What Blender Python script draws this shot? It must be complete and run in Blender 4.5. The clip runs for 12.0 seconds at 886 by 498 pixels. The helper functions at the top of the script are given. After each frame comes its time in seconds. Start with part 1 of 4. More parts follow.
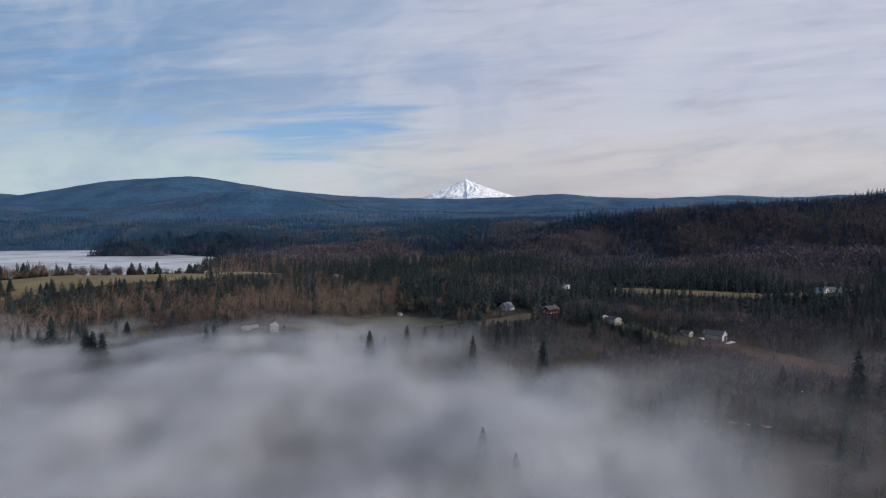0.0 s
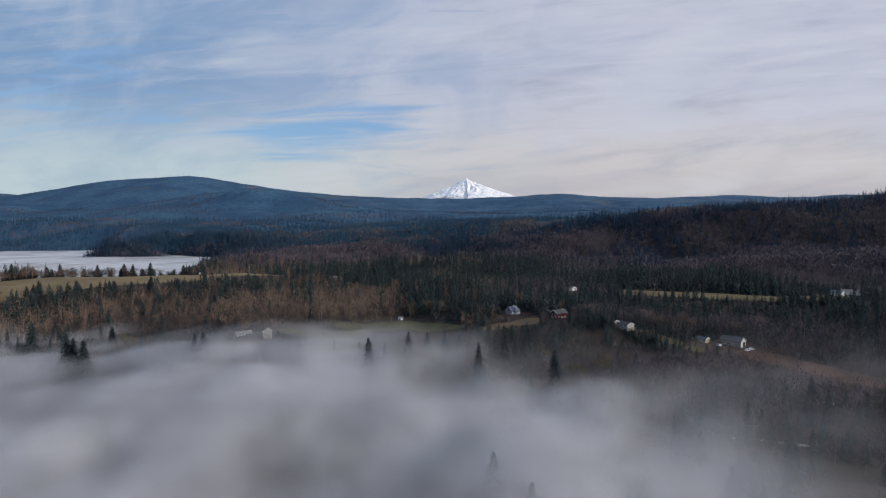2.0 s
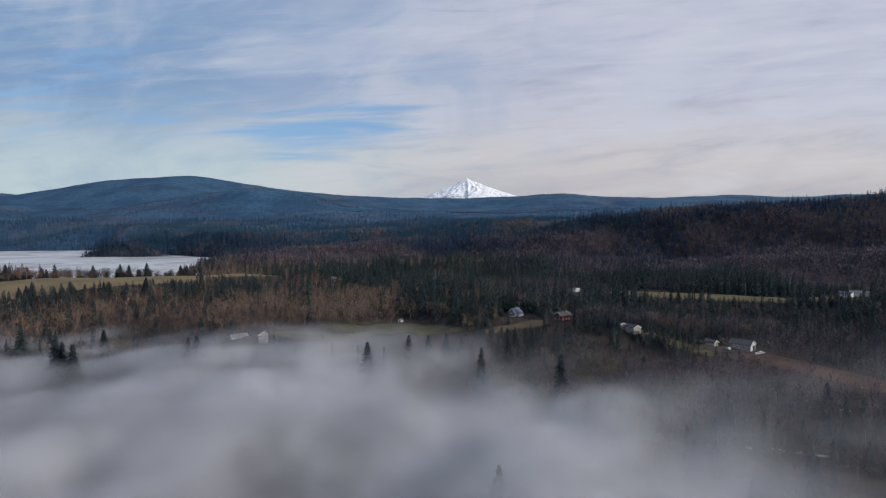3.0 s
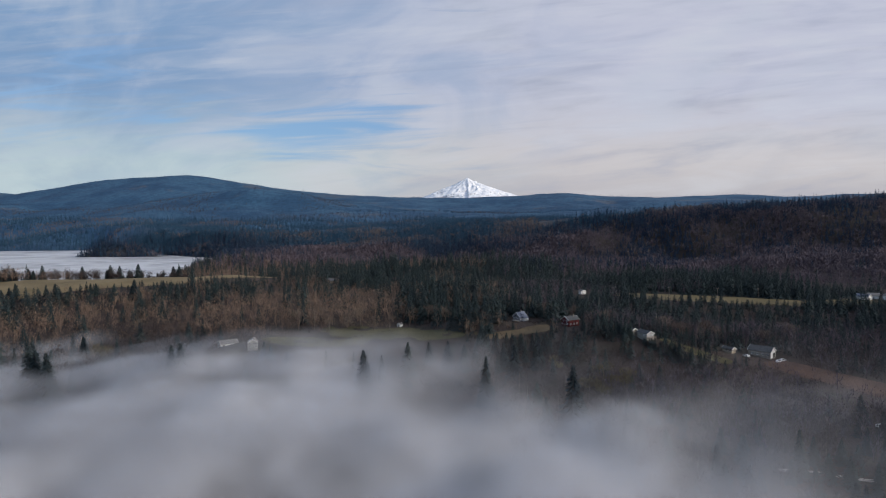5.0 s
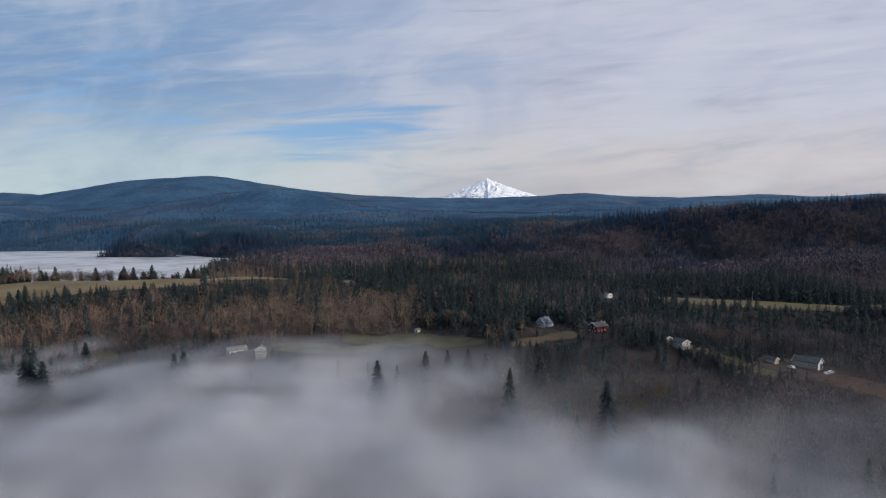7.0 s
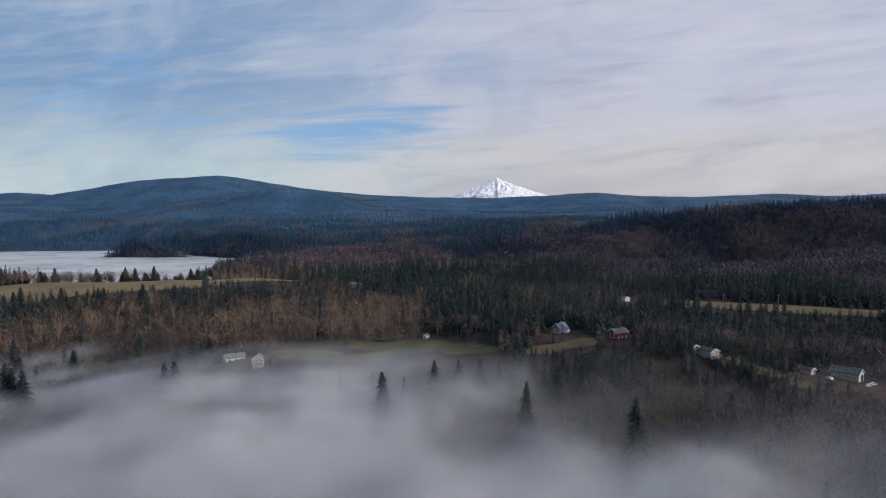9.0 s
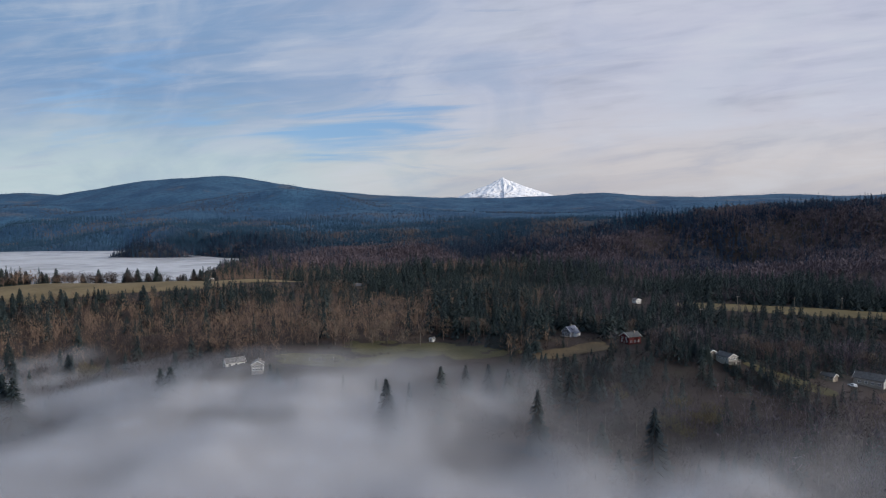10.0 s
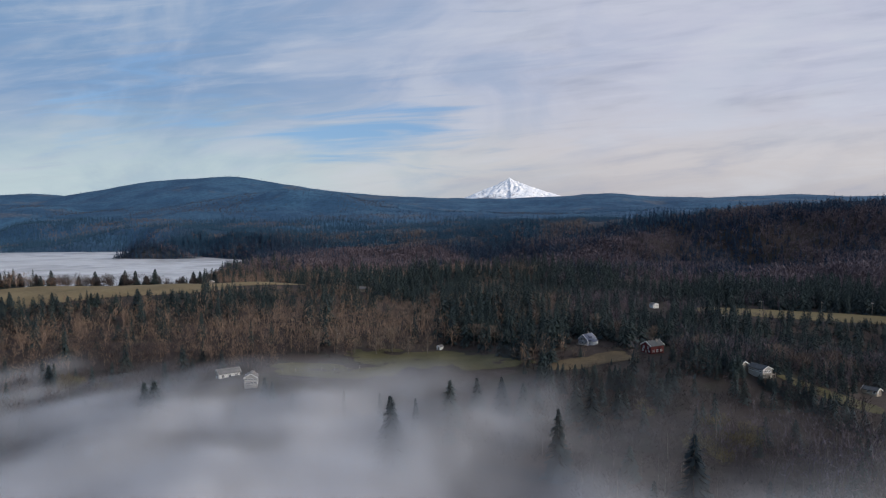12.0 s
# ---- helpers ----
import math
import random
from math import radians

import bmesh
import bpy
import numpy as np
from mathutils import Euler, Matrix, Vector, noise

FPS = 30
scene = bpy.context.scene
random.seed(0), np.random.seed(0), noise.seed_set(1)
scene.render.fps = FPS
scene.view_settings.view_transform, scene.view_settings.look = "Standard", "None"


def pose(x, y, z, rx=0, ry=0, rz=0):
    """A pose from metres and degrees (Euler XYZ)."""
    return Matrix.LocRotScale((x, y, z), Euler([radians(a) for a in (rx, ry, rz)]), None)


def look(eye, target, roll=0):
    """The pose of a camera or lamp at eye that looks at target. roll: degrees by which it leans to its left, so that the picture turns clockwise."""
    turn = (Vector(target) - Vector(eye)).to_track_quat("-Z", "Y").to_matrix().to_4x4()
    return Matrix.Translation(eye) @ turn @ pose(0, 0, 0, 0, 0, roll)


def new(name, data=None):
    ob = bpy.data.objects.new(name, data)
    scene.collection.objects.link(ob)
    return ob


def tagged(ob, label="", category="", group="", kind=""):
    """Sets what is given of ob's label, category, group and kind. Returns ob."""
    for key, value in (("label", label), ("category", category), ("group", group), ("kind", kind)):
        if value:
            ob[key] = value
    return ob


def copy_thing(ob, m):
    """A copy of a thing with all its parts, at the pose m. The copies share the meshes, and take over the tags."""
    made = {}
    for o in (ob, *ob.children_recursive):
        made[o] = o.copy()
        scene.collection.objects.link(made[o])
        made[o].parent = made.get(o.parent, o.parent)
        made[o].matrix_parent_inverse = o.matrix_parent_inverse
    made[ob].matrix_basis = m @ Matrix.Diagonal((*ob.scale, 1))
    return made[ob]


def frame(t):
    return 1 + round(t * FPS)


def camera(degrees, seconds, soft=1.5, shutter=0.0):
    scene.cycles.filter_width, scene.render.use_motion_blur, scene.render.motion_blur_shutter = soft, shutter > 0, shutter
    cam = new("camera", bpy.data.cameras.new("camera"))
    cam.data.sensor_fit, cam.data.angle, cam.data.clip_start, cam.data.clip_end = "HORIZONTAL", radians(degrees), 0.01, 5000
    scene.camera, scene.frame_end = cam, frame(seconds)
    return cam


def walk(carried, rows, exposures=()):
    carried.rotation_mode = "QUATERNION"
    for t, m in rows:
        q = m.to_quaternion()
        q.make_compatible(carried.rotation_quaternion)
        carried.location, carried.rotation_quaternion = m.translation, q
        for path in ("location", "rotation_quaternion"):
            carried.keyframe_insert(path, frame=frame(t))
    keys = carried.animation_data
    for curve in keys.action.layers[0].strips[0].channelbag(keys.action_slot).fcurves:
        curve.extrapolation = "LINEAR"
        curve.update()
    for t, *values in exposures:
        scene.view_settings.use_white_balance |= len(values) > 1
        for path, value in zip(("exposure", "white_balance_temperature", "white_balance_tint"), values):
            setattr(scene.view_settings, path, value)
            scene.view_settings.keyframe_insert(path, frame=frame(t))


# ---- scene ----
# The camera: a drone that glides level up the valley, 100 m over the river flats.
cam = camera(70, 12.0, soft=1.1)
walk(cam, [
    (0, pose(0.00, 0.00, 100.00, 87.376, 0, 0.011)),
    (0.5, pose(-0.58, 5.85, 100.02, 87.373, 0, 0.021)),
    (1, pose(-1.07, 11.73, 100.02, 87.372, 0, 0.013)),
    (1.5, pose(-1.50, 17.65, 100.01, 87.370, 0, 0.037)),
    (2, pose(-1.86, 23.60, 99.99, 87.369, 0, 0.045)),
    (2.5, pose(-2.17, 29.56, 99.96, 87.361, 0, 0.055)),
    (3, pose(-2.43, 35.54, 99.92, 87.355, 0, 0.084)),
    (5, pose(-3.18, 59.47, 99.75, 87.330, 0, 0.098)),
    (5.5, pose(-3.34, 65.45, 99.70, 87.332, 0, 0.458)),
    (6, pose(-3.50, 71.42, 99.66, 87.330, 0, 1.225)),
    (6.5, pose(-3.67, 77.39, 99.62, 87.346, 0, 1.658)),
    (7, pose(-3.87, 83.36, 99.58, 87.365, 0, 1.815)),
    (9, pose(-5.04, 107.27, 99.45, 87.357, 0, 2.681)),
    (9.5, pose(-5.47, 113.29, 99.43, 87.377, 0, 2.924)),
    (10, pose(-5.97, 119.33, 99.41, 87.370, 0, 3.223)),
    (10.5, pose(-6.55, 125.41, 99.39, 87.387, 0, 3.472)),
    (11, pose(-7.23, 131.54, 99.37, 87.411, 0, 3.694)),
    (11.5, pose(-8.00, 137.73, 99.35, 87.431, 0, 3.781)),
    (12, pose(-8.87, 143.98, 99.33, 87.437, 0, 3.774)),
])

# ---------------------------------------------------------------- light
SUN_AZ, SUN_EL = radians(108), radians(21)       # clockwise from +y, above the horizon
to_sun = Vector((math.sin(SUN_AZ) * math.cos(SUN_EL), math.cos(SUN_AZ) * math.cos(SUN_EL), math.sin(SUN_EL)))
sun_data = bpy.data.lights.new("sun", "SUN")
sun_data.energy, sun_data.angle, sun_data.color = 2.9, radians(3), (1.0, 0.91, 0.80)
sun = new("sun", sun_data)
sun.matrix_world = look(to_sun * 500, (0, 0, 0))


class Nodes:
    """A short way to write node trees."""

    def __init__(self, tree):
        self.tree = tree
        tree.nodes.clear()

    def add(self, kind, inputs=(), **settings):
        node = self.tree.nodes.new(kind)
        for key, value in settings.items():
            if key == "operation":
                node.operation = value
            elif key == "blend_type":
                node.blend_type = value
            elif key == "data_type":
                node.data_type = value
            elif key == "attribute_name":
                node.attribute_name = value
            elif key == "sky_type":
                node.sky_type = value
        for key, value in dict(inputs).items():
            if isinstance(value, bpy.types.NodeSocket):
                self.tree.links.new(value, node.inputs[key])
            else:
                node.inputs[key].default_value = value
        return node

    def math(self, operation, a, b=0.0, c=0.0):
        return self.add("ShaderNodeMath", {0: a, 1: b, 2: c}, operation=operation).outputs[0]

    def mix(self, fac, a, b):
        node = self.add("ShaderNodeMix", {}, data_type="RGBA")
        for key, value in ((0, fac), (6, a), (7, b)):
            if isinstance(value, bpy.types.NodeSocket):
                self.tree.links.new(value, node.inputs[key])
            else:
                node.inputs[key].default_value = value if key == 0 else (*value, 1)
        return node.outputs[2]

    def noise(self, vector, scale, detail=3.0, rough=0.5):
        return self.add("ShaderNodeTexNoise", {"Vector": vector, "Scale": scale, "Detail": detail, "Roughness": rough}).outputs["Fac"]

    def span(self, value, low, high, to_low=0.0, to_high=1.0):
        node = self.add("ShaderNodeMapRange", {0: value, 1: low, 2: high, 3: to_low, 4: to_high})
        node.interpolation_type = "SMOOTHSTEP"
        return node.outputs[0]


scene.cycles.transparent_max_bounces = 32       # the mist lies in many thin layers
world = bpy.data.worlds.new("world")
scene.world = world
world.use_nodes = True
n = Nodes(world.node_tree)
sky = n.add("ShaderNodeTexSky", sky_type="NISHITA")
sky.sun_disc, sky.sun_elevation, sky.sun_rotation = False, SUN_EL, SUN_AZ
sky.air_density, sky.dust_density, sky.ozone_density = 1.2, 0.6, 2.0
way = n.add("ShaderNodeTexCoord").outputs["Generated"]
axis = n.add("ShaderNodeSeparateXYZ", {0: way})
dx, dy, dz = axis.outputs[0], axis.outputs[1], axis.outputs[2]
# a thin veil of cloud: bluer overhead to the west, warm white low in the east
ahead = n.math("MAXIMUM", n.math("ABSOLUTE", dy), 0.25)
u, v = n.math("DIVIDE", dx, ahead), n.math("DIVIDE", dz, ahead)
lift = n.math("SUBTRACT", v, n.math("MULTIPLY", u, 0.10))
streak_at = n.add("ShaderNodeCombineXYZ", {0: n.math("MULTIPLY", u, 1.5), 1: 0.0, 2: n.math("MULTIPLY", lift, 9.0)}).outputs[0]
broad_at = n.add("ShaderNodeCombineXYZ", {0: n.math("MULTIPLY", u, 1.6), 1: 3.0, 2: n.math("MULTIPLY", lift, 4.0)}).outputs[0]
streaks = n.add("ShaderNodeTexNoise", {"Vector": streak_at, "Scale": 2.6, "Detail": 8.0, "Roughness": 0.58, "Distortion": 0.35}).outputs["Fac"]
broad = n.add("ShaderNodeTexNoise", {"Vector": broad_at, "Scale": 2.3, "Detail": 6.0, "Roughness": 0.55, "Distortion": 0.8}).outputs["Fac"]

fine_at = n.add("ShaderNodeCombineXYZ", {0: n.math("MULTIPLY", u, 1.3), 1: 7.0, 2: n.math("MULTIPLY", n.math("SUBTRACT", v, n.math("MULTIPLY", u, 0.06)), 13.0)}).outputs[0]
fine = n.add("ShaderNodeTexNoise", {"Vector": fine_at, "Scale": 2.2, "Detail": 10.0, "Roughness": 0.54, "Distortion": 1.3}).outputs["Fac"]


def spot(x, z, rx, rz):
    """1 in the middle of a soft gap in the cloud, falling to 0."""
    a = n.math("DIVIDE", n.math("SUBTRACT", u, x), rx)
    b = n.math("DIVIDE", n.math("SUBTRACT", v, z), rz)
    r = n.math("ADD", n.math("MULTIPLY", a, a), n.math("MULTIPLY", b, b))
    return n.math("POWER", 2.718, n.math("MULTIPLY", r, -1.0))


east = n.math("ADD", u, n.math("MULTIPLY", n.math("SUBTRACT", broad, 0.5), 0.5))
low = n.math("ADD", v, n.math("MULTIPLY", n.math("SUBTRACT", streaks, 0.5), 0.16))
upper = n.mix(n.span(east, -0.62, 0.30), (0.200, 0.330, 0.540), (0.530, 0.550, 0.670))
lower = n.mix(n.span(east, -0.45, 0.20), (0.500, 0.610, 0.650), (0.600, 0.570, 0.580))
veil = n.mix(n.span(low, 0.07, 0.22), lower, upper)
veil = n.mix(n.math("MULTIPLY", n.span(v, 0.10, 0.03), n.span(u, -0.3, 0.1, 0.0, 0.6)), veil, (0.43, 0.42, 0.46))
veil = n.mix(n.math("MULTIPLY", n.span(streaks, 0.46, 0.80), 0.42), veil, (0.68, 0.70, 0.75))
veil = n.mix(n.math("MULTIPLY", n.span(streaks, 0.52, 0.24), n.span(u, -0.25, 0.1, 0.25, 0.62)), veil, (0.330, 0.365, 0.480))
veil = n.mix(n.math("MULTIPLY", n.span(broad, 0.40, 0.68), n.span(v, 0.05, 0.2, 0.1, 0.40)), veil, (0.50, 0.56, 0.66))
veil = n.mix(n.math("MULTIPLY", n.span(broad, 0.54, 0.32), n.span(u, -0.2, 0.3, 0.30, 0.12)), veil, (0.22, 0.34, 0.52))
veil = n.mix(n.math("MULTIPLY", n.span(fine, 0.50, 0.76), 0.17), veil, (0.72, 0.72, 0.76))
veil = n.mix(n.math("MULTIPLY", n.span(fine, 0.46, 0.26), n.span(v, 0.03, 0.12, 0.1, 0.32)), veil, (0.34, 0.38, 0.50))
sky_blue = n.add("ShaderNodeVectorMath", {0: sky.outputs[0], "Scale": 0.05}, operation="SCALE").outputs[0]
sky_blue = n.add("ShaderNodeVectorMath", {0: sky_blue, 1: (0.055, 0.185, 0.430)}, operation="ADD").outputs[0]
gaps = n.math("ADD", n.math("MULTIPLY", spot(-0.205, 0.138, 0.18, 0.045), 0.95), n.math("MULTIPLY", spot(-0.55, 0.215, 0.20, 0.09), 0.42))
gaps = n.math("ADD", gaps, n.math("MULTIPLY", spot(-0.08, 0.168, 0.10, 0.016), 0.34))
gaps = n.math("ADD", gaps, n.math("MULTIPLY", spot(-0.66, 0.135, 0.12, 0.012), 0.30))
torn = n.math("SUBTRACT", n.math("ADD", gaps, n.math("MULTIPLY", n.math("SUBTRACT", broad, 0.5), 0.25)), n.math("ADD", n.math("MULTIPLY", n.math("SUBTRACT", streaks, 0.42), 1.0), n.math("MULTIPLY", n.math("SUBTRACT", fine, 0.44), 2.6)))
final = n.mix(n.math("MULTIPLY", n.span(torn, 0.0, 0.85), n.span(u, 0.14, -0.04, 0.0, 0.85)), (0, 0, 0), (0, 0, 0)).node
n.tree.links.new(veil, final.inputs[6])
n.tree.links.new(sky_blue, final.inputs[7])
back = n.add("ShaderNodeBackground", {"Color": final.outputs[2], "Strength": 1.0})
n.tree.links.new(back.outputs[0], n.add("ShaderNodeOutputWorld").inputs[0])

# ---------------------------------------------------------------- materials
def material(name, rough=0.85, metal=0.0):
    """A node material with a Principled surface: its Nodes, its shader and world-size coordinates."""
    m = bpy.data.materials.new(name)
    m.use_nodes = True
    k = Nodes(m.node_tree)
    shader = k.add("ShaderNodeBsdfPrincipled", {"Roughness": rough, "Metallic": metal, "Specular IOR Level": 0.25})
    k.tree.links.new(shader.outputs[0], k.add("ShaderNodeOutputMaterial").inputs[0])
    at = k.add("ShaderNodeNewGeometry").outputs["Position"]
    return m, k, shader, at


def paint(k, shader, colour):
    k.tree.links.new(colour, shader.inputs["Base Color"])


def relief(k, shader, height, distance, strength=0.6):
    bump = k.add("ShaderNodeBump", {"Strength": strength, "Distance": distance, "Height": height})
    k.tree.links.new(bump.outputs[0], shader.inputs["Normal"])


def mottled(name, dark, light, scale, rough=0.85, fine=8.0, bump=0.02, metal=0.0):
    """A surface of two tones, patchy on one scale and grained on a finer one."""
    m, k, shader, at = material(name, rough, metal)
    patch = k.noise(at, scale, 4, 0.6)
    grain = k.noise(at, scale * fine, 3, 0.6)
    both = k.math("ADD", k.math("MULTIPLY", patch, 0.6), k.math("MULTIPLY", grain, 0.4))
    paint(k, shader, k.mix(k.span(both, 0.32, 0.68), dark, light))
    relief(k, shader, grain, bump)
    return m


def woods_material(name, tones, patch=0.03, single=False, crown=0.5):
    """Foliage or twigs in three tones that change from tree to tree and a little from spray to spray."""
    m, k, shader, at = material(name, 0.9)
    if single:
        own = k.add("ShaderNodeObjectInfo").outputs["Random"]
    else:
        own = k.noise(at, 0.11, 1, 0.5)
    stand = k.noise(at, patch, 3, 0.6)
    spray = k.add("ShaderNodeNewGeometry").outputs["Random Per Island"]
    a = k.mix(k.span(k.math("ADD", k.math("MULTIPLY", own, crown), k.math("MULTIPLY", stand, 1 - crown)), 0.34, 0.62), tones[0], tones[1])
    paint(k, shader, k.mix(k.math("MULTIPLY", k.math("ADD", spray, k.math("MULTIPLY", own, 0.8)), 0.25), a, tones[2]))
    return m


# needle tones lean to blue, standing in for airlight and bluish shade
NEEDLE = ((0.010, 0.020, 0.029), (0.022, 0.038, 0.044), (0.058, 0.074, 0.058))
TWIG = ((0.096, 0.062, 0.060), (0.185, 0.126, 0.094), (0.285, 0.224, 0.158))
needles = woods_material("needles", NEEDLE)
needles_single = woods_material("needles_of_one_tree", NEEDLE, single=True)
twigs = woods_material("bare_twigs", TWIG, 0.022, crown=0.6)
# darker, bluer copy of the twigs: the ridge's shade and haze as colour
SHADED_TWIG = ((0.045, 0.038, 0.062), (0.094, 0.075, 0.090), (0.175, 0.145, 0.148))
twigs_shaded = woods_material("shaded_twigs", SHADED_TWIG, 0.010, crown=0.7)
# thicket browns, darkened and blued further to stand in for shade
NEAR = ((0.028, 0.021, 0.025), (0.052, 0.040, 0.040), (0.094, 0.078, 0.072))
twigs_near = woods_material("thicket_twigs", NEAR, 0.02)
# ridge and slope trees: aerial haze is mixed into these colours as blue
needles_far = woods_material("haze_blue_needles", ((0.008, 0.019, 0.050), (0.018, 0.036, 0.070), (0.040, 0.060, 0.082)))
needles_slope = woods_material("hazed_slope_needles", ((0.012, 0.040, 0.084), (0.027, 0.072, 0.126), (0.046, 0.098, 0.140)), 0.008)
twigs_slope = woods_material("hazed_slope_twigs", ((0.080, 0.072, 0.086), (0.125, 0.110, 0.112), (0.175, 0.152, 0.140)), 0.008)
twigs_single = woods_material("twigs_of_one_tree", NEAR, single=True)
twigs_crown = woods_material("maple_crown_twigs", ((0.090, 0.066, 0.058), (0.140, 0.108, 0.086), (0.220, 0.180, 0.140)), single=True)
twigs_olive = woods_material("willow_twigs", ((0.075, 0.062, 0.030), (0.110, 0.092, 0.044), (0.160, 0.136, 0.072)), single=True)
bark = mottled("bark", (0.05, 0.04, 0.033), (0.12, 0.10, 0.085), 1.5)
bark_pale = mottled("alder_bark", (0.07, 0.06, 0.052), (0.16, 0.145, 0.125), 1.2)
# farthest trees: bluest tones, the haze of distance put into the colour
hazed_needles = woods_material("distant_conifers", ((0.014, 0.049, 0.108), (0.032, 0.091, 0.166), (0.054, 0.124, 0.190)), 0.005)
hazed_twigs = woods_material("distant_bare_woods", ((0.046, 0.060, 0.092), (0.070, 0.080, 0.106), (0.090, 0.092, 0.108)), 0.006)


def ground_material():
    """Brush and leaf litter, tinted green-blue towards the distant forested hills in place of haze."""
    m, k, shader, at = material("forest_floor", 0.95)
    patch, grain, brush = k.noise(at, 0.012, 5, 0.6), k.noise(at, 0.25, 4, 0.6), k.noise(at, 0.05, 3, 0.6)
    near = k.mix(k.span(patch, 0.38, 0.62), (0.024, 0.018, 0.018), (0.046, 0.033, 0.029))
    near = k.mix(k.span(brush, 0.45, 0.7), near, (0.030, 0.030, 0.020))
    near = k.mix(k.math("MULTIPLY", grain, 0.5), near, (0.040, 0.031, 0.024))
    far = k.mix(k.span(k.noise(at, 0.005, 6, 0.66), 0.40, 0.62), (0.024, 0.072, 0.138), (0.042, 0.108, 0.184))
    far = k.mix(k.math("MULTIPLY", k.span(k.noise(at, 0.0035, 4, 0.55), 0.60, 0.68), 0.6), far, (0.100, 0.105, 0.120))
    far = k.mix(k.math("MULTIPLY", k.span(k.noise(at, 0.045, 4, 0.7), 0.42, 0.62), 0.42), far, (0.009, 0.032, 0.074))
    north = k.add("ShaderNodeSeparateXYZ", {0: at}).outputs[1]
    # the blue of distant air is blended into the ground colour northwards
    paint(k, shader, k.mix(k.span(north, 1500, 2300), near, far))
    relief(k, shader, grain, 0.8)
    return m


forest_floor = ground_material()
straw = mottled("winter_grass", (0.125, 0.092, 0.042), (0.215, 0.160, 0.080), 0.03, fine=9, bump=0.1)
stubble = mottled("rough_stubble", (0.062, 0.046, 0.026), (0.125, 0.092, 0.050), 0.06, fine=9, bump=0.1)
lawn = mottled("mossy_lawn", (0.046, 0.044, 0.017), (0.090, 0.078, 0.033), 0.05, fine=9, bump=0.1)
pasture_grass = mottled("pasture_grass", (0.085, 0.068, 0.030), (0.155, 0.122, 0.060), 0.03, fine=9, bump=0.1)
tilled = mottled("tilled_soil", (0.050, 0.027, 0.020), (0.092, 0.052, 0.036), 0.04, fine=8, bump=0.2)
gravel = mottled("gravel", (0.17, 0.16, 0.15), (0.30, 0.28, 0.26), 0.4, fine=6)


def snow_material():
    """Wind-packed snow over rock that shows on the steepest ribs and low on the flanks."""
    m, k, shader, at = material("snow", 0.6)
    north = k.add("ShaderNodeSeparateXYZ", {0: k.add("ShaderNodeNewGeometry").outputs["Normal"]}).outputs[2]
    tall = k.add("ShaderNodeSeparateXYZ", {0: at}).outputs[2]
    grain, broad = k.noise(at, 0.09, 4, 0.65), k.noise(at, 0.02, 3, 0.6)
    white = k.mix(k.span(broad, 0.35, 0.65), (0.80, 0.83, 0.88), (0.93, 0.93, 0.94))
    bare = k.math("ADD", k.math("ADD", k.math("MULTIPLY", grain, 0.9), k.span(north, 0.95, 0.55, 0.0, 0.22)), k.span(tall, 330, 250, 0.0, 0.14))
    paint(k, shader, k.mix(k.math("MULTIPLY", k.span(bare, 0.70, 0.84), 0.7), white, (0.16, 0.18, 0.24)))
    relief(k, shader, grain, 2.0)
    return m


snow = snow_material()


def fog_material(name, thick, ripple, tone, under, thinnest):
    """Mist of white droplets: thin where the noise tears it, thinned again by each point's own density."""
    m = bpy.data.materials.new(name)
    m.use_nodes = True
    k = Nodes(m.node_tree)
    at = k.add("ShaderNodeNewGeometry").outputs["Position"]
    torn = k.noise(at, ripple, 6, 0.57)
    body = k.math("MULTIPLY", k.span(torn, 0.33, 0.60, thinnest, 1.0), k.add("ShaderNodeAttribute", attribute_name="thickness").outputs["Fac"])
    wisp = k.span(k.noise(at, ripple * 3.3, 4, 0.58), 0.32, 0.64, 0.5 + 0.5 * thinnest, 1.0)
    hide = k.math("MINIMUM", k.math("MULTIPLY", k.math("MULTIPLY", body, wisp), thick), 1.0)
    lit = k.add("ShaderNodeMixShader", {0: under, 1: k.add("ShaderNodeBsdfDiffuse", {"Color": (*tone, 1)}).outputs[0], 2: k.add("ShaderNodeBsdfTranslucent", {"Color": (*tone, 1)}).outputs[0]})
    veil = k.add("ShaderNodeMixShader", {0: hide, 1: k.add("ShaderNodeBsdfTransparent").outputs[0], 2: lit.outputs[0]})
    k.tree.links.new(veil.outputs[0], k.add("ShaderNodeOutputMaterial").inputs[0])
    return m


mist = fog_material("valley_mist", 0.235, 0.022, (0.745, 0.75, 0.772), 0.42, 0.25)
mist_far = fog_material("river_mist", 0.6, 0.006, (0.77, 0.785, 0.81), 0.2, 0.6)

# ---------------------------------------------------------------- the lie of the land
def fade(a, b, v):
    s = np.clip((np.asarray(v, float) - a) / (b - a), 0, 1)
    return s * s * (3 - 2 * s)


def hill(x, y, cx, cy, rx, ry):
    return np.exp(-(((x - cx) / rx) ** 2 + ((y - cy) / ry) ** 2))


def lattice(x, y, seed):
    """Smooth value noise on whole numbers, from -1 to 1."""
    x0, y0 = np.floor(x), np.floor(y)
    fx, fy = x - x0, y - y0
    fx, fy = fx * fx * (3 - 2 * fx), fy * fy * (3 - 2 * fy)

    def value(i, j):
        v = np.sin(i * 127.1 + j * 311.7 + seed * 74.7) * 43758.5453
        return (v - np.floor(v)) * 2 - 1

    top = value(x0, y0) * (1 - fx) + value(x0 + 1, y0) * fx
    low = value(x0, y0 + 1) * (1 - fx) + value(x0 + 1, y0 + 1) * fx
    return top * (1 - fy) + low * fy


